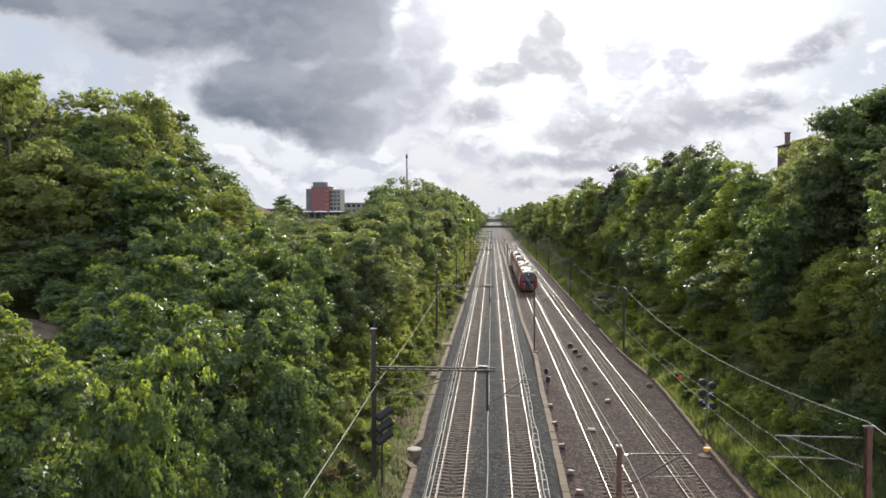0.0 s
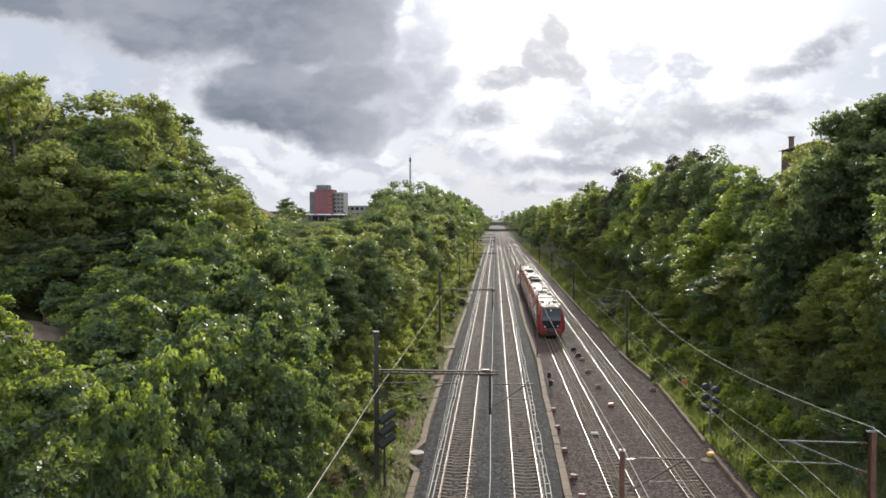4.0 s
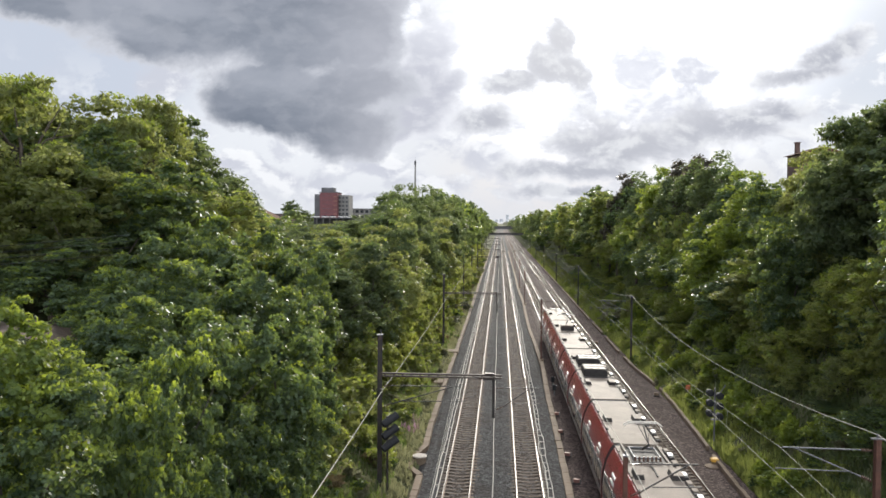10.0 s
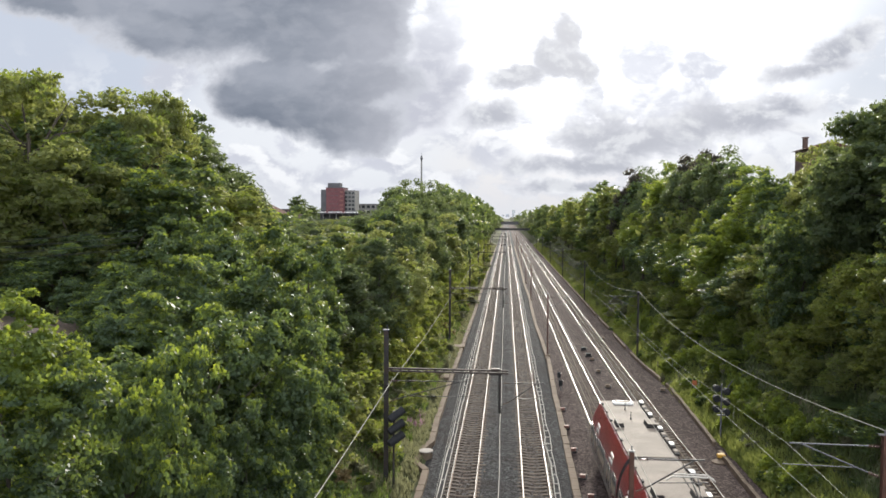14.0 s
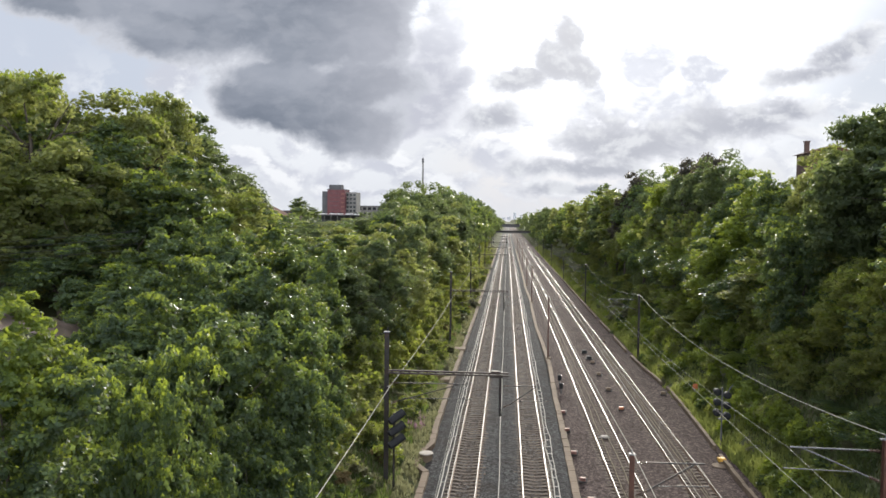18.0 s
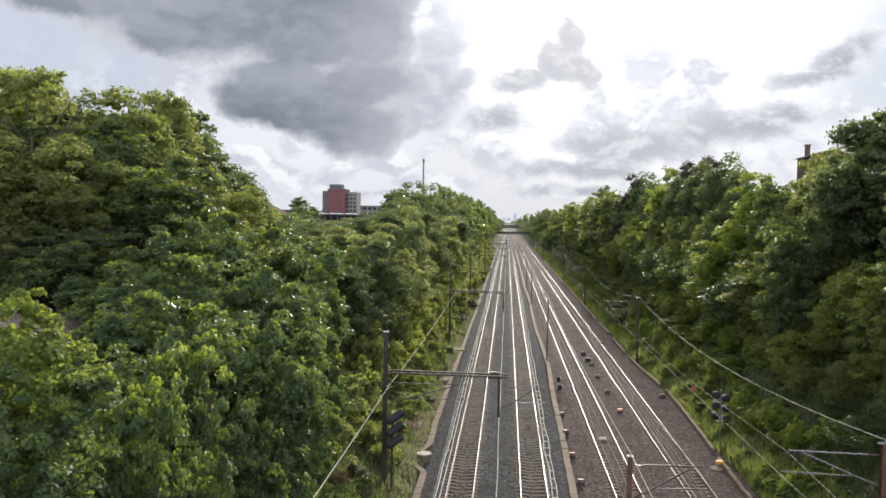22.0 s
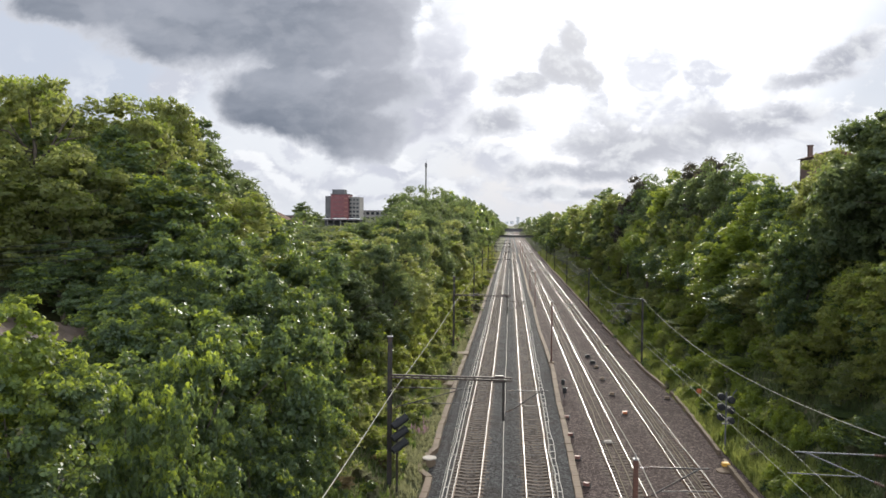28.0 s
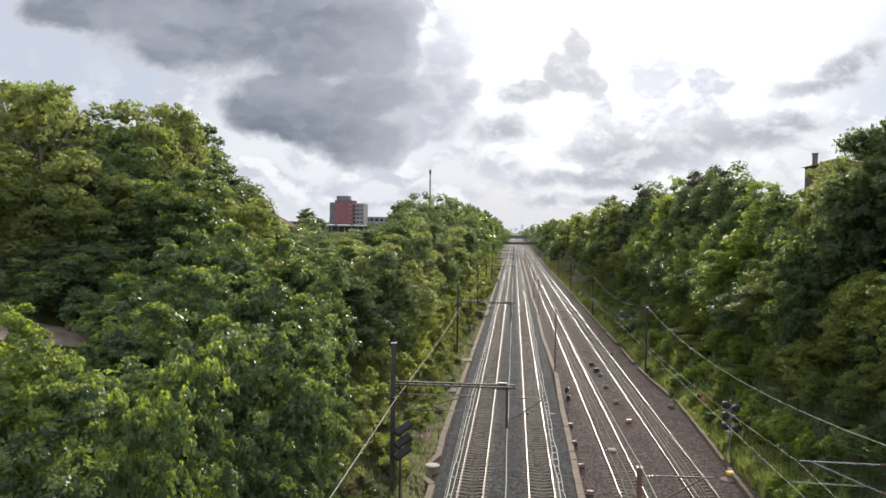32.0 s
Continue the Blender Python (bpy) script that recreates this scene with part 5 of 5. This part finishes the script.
FARBUSH = [plant("bush", 61 + i, 4.4, 5.4, 4.4, 62, 22, 0.62, m, lab, "bush", "bushes on the banks", r0=0.14, limbs=4, lump=0.6, hang=0.8, corners=3, clump_r=0.24) for i, (m, lab) in enumerate((
    (M_LEAF_OLIVE, "dense green bush farther along the bank"), (M_LEAF_WARM, "olive bush farther along the bank")))]
NEAR = [plant("maple_tree", 71 + i, 2.9, 4.6, 4.9, 260, 60, 0.155, m, lab, "tree", "maples by the bridge", corners=3, r0=0.15, lump=0.6, clump_r=0.145, inner=0.05, tall=0.75, hang=0.5, jitter=0.62, fresh=f, boughs=24, spread=0.32, shoots=0.3) for i, (m, lab, f) in enumerate((
    (M_LEAF, "broad maple with dense bright green leaves", 0.32), (M_LEAF, "maple with dark inner leaves and fresh tips", 0.14), (M_LEAF, "young maple with yellow-green shoots", 0.6)))]

WEED = [plant("weed", 81 + i, 4.2, 5.0, 4.6, 34, 22, 1.1, m, lab, "weed", "weeds on the verges", r0=0.1, limbs=4, lump=0.6, corners=3, clump_r=0.3) for i, (m, lab) in enumerate((
    (M_LEAF, "low leafy green weed in the grass"), (M_GRASS, "pale dry weed in the grass"), (M_LEAF_WARM, "yellowish weed in the grass"), (M_RUSSET, "brown withered weed in the grass")))]

SWAY = []


def plant_all():
    rng = random.Random(21)
    # maples close to the bridge, west side
    # (x, y, top, width, kind), lower towards the bridge; kind 2 paints lit tops with more pale tips
    for x, y, top, s, k in ((-16.7, 43, 15.6, 1.1, 0), (-18.5, 40, 14.6, 1.0, 1), (-24, 45, 15.3, 1.2, 0), (-14.8, 47, 14.7, 1.1, 0), (-11.7, 46, 13.5, 1.0, 1), (-24.2, 40, 14.5, 1.1, 1), (-20.0, 38.5, 13.0, 0.9, 0),
                            (-17.8, 35, 13.1, 1.0, 0), (-15, 36, 13.5, 1.05, 0), (-12.5, 37, 13.0, 1.0, 1), (-10.4, 38.5, 12.0, 0.85, 0), (-9.2, 38, 10.2, 0.62, 1), (-16.0, 29.5, 11.6, 0.8, 1), (-14.3, 30, 12.3, 1.0, 0), (-11.5, 30, 11.8, 0.95, 0), (-9.8, 31.5, 11.2, 0.8, 1), (-8.8, 33, 8.8, 0.6, 0),
                            (-10.6, 25, 11.5, 0.62, 2), (-12.9, 24, 10.9, 0.85, 0), (-9.0, 26.5, 8.8, 0.6, 1), (-8.6, 29.0, 6.8, 0.5, 1), (-10.1, 20, 10.9, 0.52, 2), (-9.2, 22, 8.6, 0.45, 1), (-9.4, 25.5, 7.6, 0.5, 1), (-9.0, 21, 8.6, 0.42, 2), (-10.9, 18, 9.6, 0.5, 0), (-14.6, 25.5, 9.4, 0.62, 1)):
        SWAY.append(put(NEAR[k], x, y, top, s, rng))
    # tall trees on the west top
    for x, y, top, s, k in ((-29.5, 40, 19.8, 1.2, 0), (-27, 46, 21.6, 1.15, 1), (-25.4, 43.8, 18.8, 0.95, 0), (-25.5, 42, 19.6, 1.0, 0), (-31.5, 49, 24.2, 1.15, 0), (-28, 53, 24.0, 1.35, 0), (-27.5, 61, 23.7, 1.25, 2), (-27.4, 69, 22.8, 1.1, 2), (-28.4, 77, 21.2, 0.95, 2), (-29.2, 85, 19.4, 0.9, 2),
                            (-22, 47, 19.0, 1.2, 1), (-22, 56, 18.5, 1.15, 0), (-21.5, 65, 16.6, 1.1, 1), (-35, 51, 25.0, 1.2, 0), (-34, 60, 23.5, 1.3, 0), (-35, 72, 22.0, 1.3, 1), (-33, 36, 19.5, 1.2, 1)):
        put((HI if y < 73 else MID)[k], x, y, top, s, rng)
    # lower trees in the gap and the first dark trees by the line
    for x, y, top, s, k in ((-17, 50, 13.6, 1.0, 0), (-14, 52, 10.8, 0.95, 2), (-12.5, 60, 11.6, 0.85, 2), (-11.2, 68, 13.5, 0.85, 2), (-16, 62, 13.0, 1.0, 1), (-15, 72, 13.6, 1.0, 0), (-19, 72, 13.8, 1.1, 1), (-20, 82, 14.4, 1.2, 0), (-14, 82, 13.6, 1.0, 1),
                            (-11, 78, 14.0, 0.9, 0), (-12, 90, 16.0, 0.9, 2), (-16, 92, 14.8, 1.05, 0), (-20, 96, 14.7, 1.1, 1), (-24, 92, 14.5, 1.2, 2), (-26, 104, 14.8, 1.2, 0), (-22, 108, 15.0, 1.2, 1), (-27, 97, 14.4, 1.0, 1), (-30.5, 108, 14.7, 1.1, 0), (-26.5, 118, 15.0, 1.2, 2), (-33, 128, 15.1, 1.3, 1), (-27, 136, 15.3, 1.3, 0), (-12.4, 100, 17.0, 1.0, 0), (-15.5, 106, 18.2, 1.1, 1), (-12, 112, 18.0, 1.0, 2), (-31.5, 119, 14.9, 1.3, 3), (-38, 112, 14.8, 1.2, 0)):
        put((HI if y < 73 else MID)[k], x, y, top, s, rng)
    y = 118.0
    while y < 600:
        for x in (-11.8, -16.5, -22)[:3 if y < 170 else 2]:
            top = float(np.interp(y, (118, 150, 220, 600), (18.5, 22.0, 24.4, 24.8))) + rng.uniform(-1.8, 0.9) - (2.5 if x > -12 else 0)
            if x / y < -0.15:
                top = min(top, 15.3 + 0.008 * y)
            # mostly dark kinds: the hill's shaded side is put into the leaf colour
            put((MID if y < 170 else FAR)[rng.choice((2, 2, 2, 2, 0)) if y < 170 else rng.choice((1, 1, 1, 0))], x + rng.uniform(-1.2, 1.2), y + rng.uniform(-2, 2), top, rng.uniform(0.95, 1.25), rng)
        y += 8.5 if y < 170 else 12 if y < 300 else 22
    # west bank bushes
    for x, y, top, s in ((-9.8, 33, 5.0, 0.42), (-10.4, 37.5, 6.0, 0.5), (-9.8, 41, 5.0, 0.42), (-10.6, 46, 6.6, 0.55), (-10.0, 52, 5.8, 0.46), (-10.4, 58, 7.4, 0.55), (-9.8, 63, 5.4, 0.42), (-10.1, 69, 6.8, 0.5), (-9.5, 76, 5.8, 0.42), (-9.7, 84, 6.6, 0.46), (-9.5, 92, 6.2, 0.42), (-9.6, 100, 7.0, 0.46), (-9.4, 108, 6.6, 0.42), (-9.6, 117, 7.6, 0.5), (-8.6, 47.5, 2.6, 0.22), (-8.5, 55, 2.3, 0.2), (-8.6, 66.5, 2.6, 0.22), (-8.3, 36, 2.0, 0.2)):
        put(BUSH[1 if y < 56 else rng.choice((1, 1, 2))], x, y, top, s, rng)
    y = 126
    while y < 330:
        put(FARBUSH[rng.choice((0, 0, 1))], -9.0 + rng.uniform(-0.6, 0.6), y, rng.uniform(5, 9), rng.uniform(0.45, 0.65), rng)
        put(FARBUSH[rng.choice((0, 1))], -7.4 + rng.uniform(-0.6, 0.6), y + 2, rng.uniform(1.2, 2.4), rng.uniform(0.18, 0.3), rng)
        put(FARBUSH[rng.choice((0, 1))], 16.8 + rng.uniform(-0.6, 0.6), y + 3, rng.uniform(1.8, 3.2), rng.uniform(0.18, 0.3), rng)
        y += 6.5
    for i in range(150):
        west = i % 2
        y = 40 + 130 * rng.random() ** 1.4
        x = rng.uniform(-9.2, -5.7) if west else rng.uniform(15.0, 19.0)
        if west and abs(x + 6.1) < 0.6 and y < 46:
            continue
        put(WEED[rng.choice((0, 1, 1, 0, 2, 1, 3) if west else (0, 0, 1, 2))], x, y, bank(x) + rng.uniform(0.3, 1.0), rng.uniform(0.06, 0.16), rng)
    # brambles along the foot of the east bank, and lower ones in the west verge
    y = 44.0
    while y < 190:
        x = rng.uniform(15.5, 18.4)
        # light ones prevail: the verge's sunlight is put into their colour
        put(BRAMBLE[rng.choice((0, 1, 1))], x, y, bank(x) + rng.uniform(0.7, 1.5) * (1.0 if x < 17 else 1.5), rng.uniform(0.13, 0.27), rng)
        y += rng.uniform(0.5, 1.2) if y < 110 else rng.uniform(1.5, 3.0)
    y = 46.0
    while y < 150:
        x = rng.uniform(-9.4, -6.9)
        put(BRAMBLE[0], x, y, bank(x) + rng.uniform(0.6, 1.4), rng.uniform(0.12, 0.22), rng)
        y += rng.uniform(1.0, 2.4)
    put(FAR[1], -112, 410, 26.0, 1.5, rng)
    put(FAR[1], -104, 405, 21.0, 1.3, rng)
    # east bank: bushes up the slope and trees on top
    # leaf kinds picked light here: their colour stands in for sun and glare
    y = 34.0
    while y < 330:
        near = y < 100
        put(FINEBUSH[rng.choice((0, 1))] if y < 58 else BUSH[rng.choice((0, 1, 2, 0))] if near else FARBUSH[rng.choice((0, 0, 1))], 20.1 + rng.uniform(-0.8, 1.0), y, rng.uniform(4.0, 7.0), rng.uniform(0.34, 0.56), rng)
        y += rng.uniform(2.2, 4.2) if y < 110 else rng.uniform(6, 10) if y < 200 else 15
    y = 36.0
    while y < 330:
        # lighter crowns again, with lit tops put into the leaf colour
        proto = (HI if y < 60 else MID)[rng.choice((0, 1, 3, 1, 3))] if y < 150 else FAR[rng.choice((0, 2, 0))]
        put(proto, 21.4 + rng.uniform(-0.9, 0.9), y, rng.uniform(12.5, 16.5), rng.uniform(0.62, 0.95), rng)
        y += rng.uniform(5.0, 8.5) if y < 150 else 13
    y = 35.0
    while y < 100:
        x = 21.4 + rng.uniform(-1.4, 1.6)
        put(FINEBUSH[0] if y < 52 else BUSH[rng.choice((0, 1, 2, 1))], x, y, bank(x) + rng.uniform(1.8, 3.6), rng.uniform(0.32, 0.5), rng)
        y += rng.uniform(1.5, 2.6)
    y = 38.0
    while y < 330:
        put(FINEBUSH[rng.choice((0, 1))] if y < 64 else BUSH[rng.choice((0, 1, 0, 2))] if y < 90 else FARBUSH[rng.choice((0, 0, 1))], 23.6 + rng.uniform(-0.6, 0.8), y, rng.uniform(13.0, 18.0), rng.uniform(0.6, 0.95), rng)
        y += rng.uniform(4.5, 7.5) if y < 150 else 12
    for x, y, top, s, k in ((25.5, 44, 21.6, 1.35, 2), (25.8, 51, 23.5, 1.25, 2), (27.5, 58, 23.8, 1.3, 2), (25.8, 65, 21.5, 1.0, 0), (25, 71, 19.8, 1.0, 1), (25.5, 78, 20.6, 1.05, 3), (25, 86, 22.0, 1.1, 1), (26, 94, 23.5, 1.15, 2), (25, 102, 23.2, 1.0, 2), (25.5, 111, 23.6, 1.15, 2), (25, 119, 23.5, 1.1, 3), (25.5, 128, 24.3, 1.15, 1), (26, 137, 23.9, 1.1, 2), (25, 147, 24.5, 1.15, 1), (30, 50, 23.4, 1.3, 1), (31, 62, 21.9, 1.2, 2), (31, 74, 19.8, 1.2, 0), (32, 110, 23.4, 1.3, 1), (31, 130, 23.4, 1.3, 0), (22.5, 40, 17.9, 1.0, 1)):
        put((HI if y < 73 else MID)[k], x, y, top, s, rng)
    for x, y, top, s in ((24.0, 56, 22.7, 0.82), (25.0, 53.5, 23.0, 0.85)):
        put(HI[2], x, y, top, s, rng)
    for x, y, top, s in ((24.8, 153, 24.8, 1.0), (22.5, 149, 21.0, 0.7), (27.0, 106, 24.3, 1.0), (27.5, 116, 24.5, 1.0)):
        put(COPPER, x, y, top, s, rng)
    for x, y, top, s in ((-27.2, 42.5, 23.6, 0.9), (-26.3, 56.0, 24.6, 0.9), (-24.4, 50, 22.4, 0.8)):
        put(AIRY, x, y, top, s, rng)
    y = 156.0
    while y < 620:
        for x in (22.5, 27.5):
            top = float(np.interp(y, (150, 300, 600), (22.4, 20.6, 22.0))) + rng.uniform(-1.6, 1.2)
            put(FAR[rng.choice((0, 1, 1, 2, 1))], x + rng.uniform(-1.3, 1.3), y + rng.uniform(-2, 2), top, rng.uniform(0.95, 1.25), rng)
        if y > 320:
            put(FAR[rng.choice((0, 1))], 18 + rng.uniform(-1, 1), y, rng.uniform(9, 12), 0.8, rng)
            put(FAR[rng.choice((0, 1))], -10.5 + rng.uniform(-1, 1), y, rng.uniform(10, 14), 0.8, rng)
        y += 9 if y < 260 else 14 if y < 360 else 24
    y = 630.0
    while y < 1500:
        for x, top in ((-10, 14), (-15, 17), (19, 13), (25, 16)):
            put(FAR[rng.choice((0, 1))], x + rng.uniform(-1, 1), y + rng.uniform(-5, 5), top + rng.uniform(-1.5, 1.0), rng.uniform(1.2, 1.6), rng)
        y += 42
    for i in range(95):
        x = rng.uniform(-8.6, -5.8) if i % 3 else rng.uniform(15.6, 18.0)
        put(WEED[rng.choice((0, 0, 1, 2))], x, rng.uniform(110, 300), bank(x) + rng.uniform(0.6, 1.6), rng.uniform(0.16, 0.34), rng)


plant_all()
for proto in [COPPER, AIRY] + BRAMBLE + MID + HI + FAR + BUSH + FINEBUSH + FARBUSH + NEAR + WEED:
    for o in list(proto.children):
        bpy.data.objects.remove(o)
    bpy.data.objects.remove(proto)


def far_woods():
    """Clumps of trees beyond the streets, too far to count."""
    rng = np.random.default_rng(9)
    out = []
    for i in range(260):
        side = -1 if i % 2 else 1
        y = rng.uniform(260, 1500)
        x = side * rng.uniform(34, 60 + y * 0.45) if y < 620 else side * rng.uniform(14, 60 + y * 0.45)
        if side < 0 and abs(x / y + 0.215) < 0.05 and y < 520:
            continue
        h = rng.uniform(3, 8) if side < 0 and x / y > -0.5 and x / y < -0.12 else rng.uniform(6, 11)
        k = 70
        p = unit(rng.normal(0, 1, (k, 3)))
        p[:, 2] = np.abs(p[:, 2])
        s = rng.uniform(4, 7)
        c = p * np.array([s, s, h]) * rng.uniform(0.7, 1.05, (k, 1)) + np.array([x, y, 12.0])
        out.append(leaf_quads(rng, c, p, 2.6))
    tagged(new("woods", quads_mesh("woods", np.concatenate(out), M_LEAF_DARK)), "far green tree tops beyond the streets", "woods", kind="stuff")


far_woods()


def verge(name, spots, count, seed, h, label, mat=M_GRASS):
    """Grass and weeds as single upright blades."""
    rng = np.random.default_rng(seed)
    x0, x1, y0, y1 = spots
    y = y0 + (y1 - y0) * rng.uniform(0, 1, count) ** 2.6
    x = rng.uniform(x0, x1, count)
    dens = np.array([noise.noise((a * 0.7, b * 0.5, seed)) for a, b in zip(x, y)])
    keep = dens > -0.4
    x, y, dens = x[keep], y[keep], dens[keep]
    z = np.array([bank(a) for a in x]) - 0.05
    n = len(x)
    hh = h * rng.uniform(0.4, 1.3, n) * (1 + np.clip(dens, 0, 1))
    w = rng.uniform(0, 2 * np.pi, n)
    wide = np.stack([np.cos(w), np.sin(w), np.zeros(n)], 1) * (0.045 + 0.04 * rng.uniform(0, 1, n))[:, None] * (1 + y / 60)[:, None] * 0.6
    tip = np.stack([rng.normal(0, 0.25, n) * hh, rng.normal(0, 0.25, n) * hh, hh], 1)
    b = np.stack([x, y, z], 1)
    q = np.stack([b - wide, b + wide, b + tip], 1)
    tagged(new(name, quads_mesh(name, q, mat)), label, "grass", kind="stuff")


verge("grass", (-10.0, -5.2, 34, 420), 60000, 3, 0.30, "rough grass and weeds on the west verge")
verge("grass", (-10.5, -6.2, 30, 300), 40000, 6, 0.38, "lush green weeds on the west verge", M_LEAF)
# dark leaf colour stands in for tree shade on this slope
verge("grass", (16.8, 24.5, 30, 200), 60000, 7, 0.40, "ivy and grass on the east bank, darkened as if shaded", M_LEAF_DARK)
# brighter blade colour stands in for sun along the verge
verge("grass", (14.9, 17.6, 34, 420), 60000, 4, 0.42, "tall grass on the east verge, coloured as sunlit", M_GRASS_SUNLIT)
verge("pink_flowers", (-7.0, -5.9, 55, 59), 110, 5, 0.5, "pink flowering weeds on the verge", M_FLOWER)


def swaying_maple():
    """The crown nearest to the bridge, in rigid boughs that rock in the wind."""
    t = thing("maple_tree", pose(-10.6, 15.2, 2.6), "young maple top with bright yellow-green leaves", "tree", "maples by the bridge")
    part("trunk", trunk_shape(5, 10, 0.14, 2.2, 7.0, 3.0, 6), M_BARK, t, "bark-covered trunk with limbs", smooth=True)
    boughs = []
    for i, (x, y, z, r) in enumerate(((0.0, 0.2, 9.2, 1.35), (1.2, 0.0, 8.0, 1.35), (-1.3, 0.3, 8.2, 1.4), (0.4, -0.8, 6.6, 1.6), (1.6, 0.5, 5.6, 1.5), (-1.2, -0.4, 6.0, 1.6))):
        q = crown_quads(90 + i, r, r * 1.05, 0.0, 120, 80, 0.09, lump=0.5, clump_r=0.165, inner=0.04, tall=0.8, hang=0.4, jitter=0.5, fresh=0.85, boughs=9, spread=0.45, shoots=0.55)
        # topmost bough wholly in the paler leaf: its backlit brightness is coloured in
        b = part("bough", quads_mesh("bough", q, M_LEAF_YOUNG_LIT if i < 1 else M_LEAF, YOUNG_LIT[90 + i], M_LEAF_YOUNG_LIT), None, t, "leafy bough")
        b.location = (x, y, z)
        boughs.append((b, Vector((x, y, z)), i))
    return boughs


BOUGHS = swaying_maple()


def motions():
    speed = 13.5
    times = [0.0, 0.1, 0.4] + [k * 1.0 for k in range(1, 32)] + [31.9, 32.0]
    walk(train, [(t, pose(7.24, 154.5 - speed * t, 0)) for t in times])
    push = ((0, -0.15), (2, -0.1), (3.5, -0.2), (6, -0.45), (7.5, 0.05), (9, 0.35), (10.5, 0.05), (13, 0.05), (15, 0.0), (17, -0.1), (19, 0.1), (20, 0.28), (21.5, 0.1), (23, 0.5), (25, 0.25), (26.5, 0.0), (28, -0.1), (30, -0.15), (32, -0.2))
    for b, p, i in BOUGHS:
        rows = []
        for t, dx in push:
            k = 0.6 + 0.1 * i if i > 2 else 1.0
            rows.append((t, pose(p.x + dx * k * (p.z / 9.0), p.y + 0.1 * math.sin(t * 1.7 + i), p.z - 0.12 * abs(dx) + 0.05 * math.sin(t * 2.1 + i * 2), 3 * math.sin(t * 1.3 + i), 7 * dx + 2 * math.sin(t * 2.3 + i), 4 * math.sin(t * 0.9 + i))))
        walk(b, rows)
    # the maples rock in gusts, the small ones in front the most
    for i, tree in enumerate(SWAY):
        crown = next(o for o in tree.children if o.name.startswith("crown"))
        k = 1.9 if tree.location.y < 27 else 0.9
        walk(crown, [(t, pose(0, 0, 0, 0.7 * k * math.sin(t * 1.4 + i), k * math.sin(t * 1.1 + 0.35 * i), k * math.sin(t * 0.8 + i))) for t in range(0, 33)])


motions()
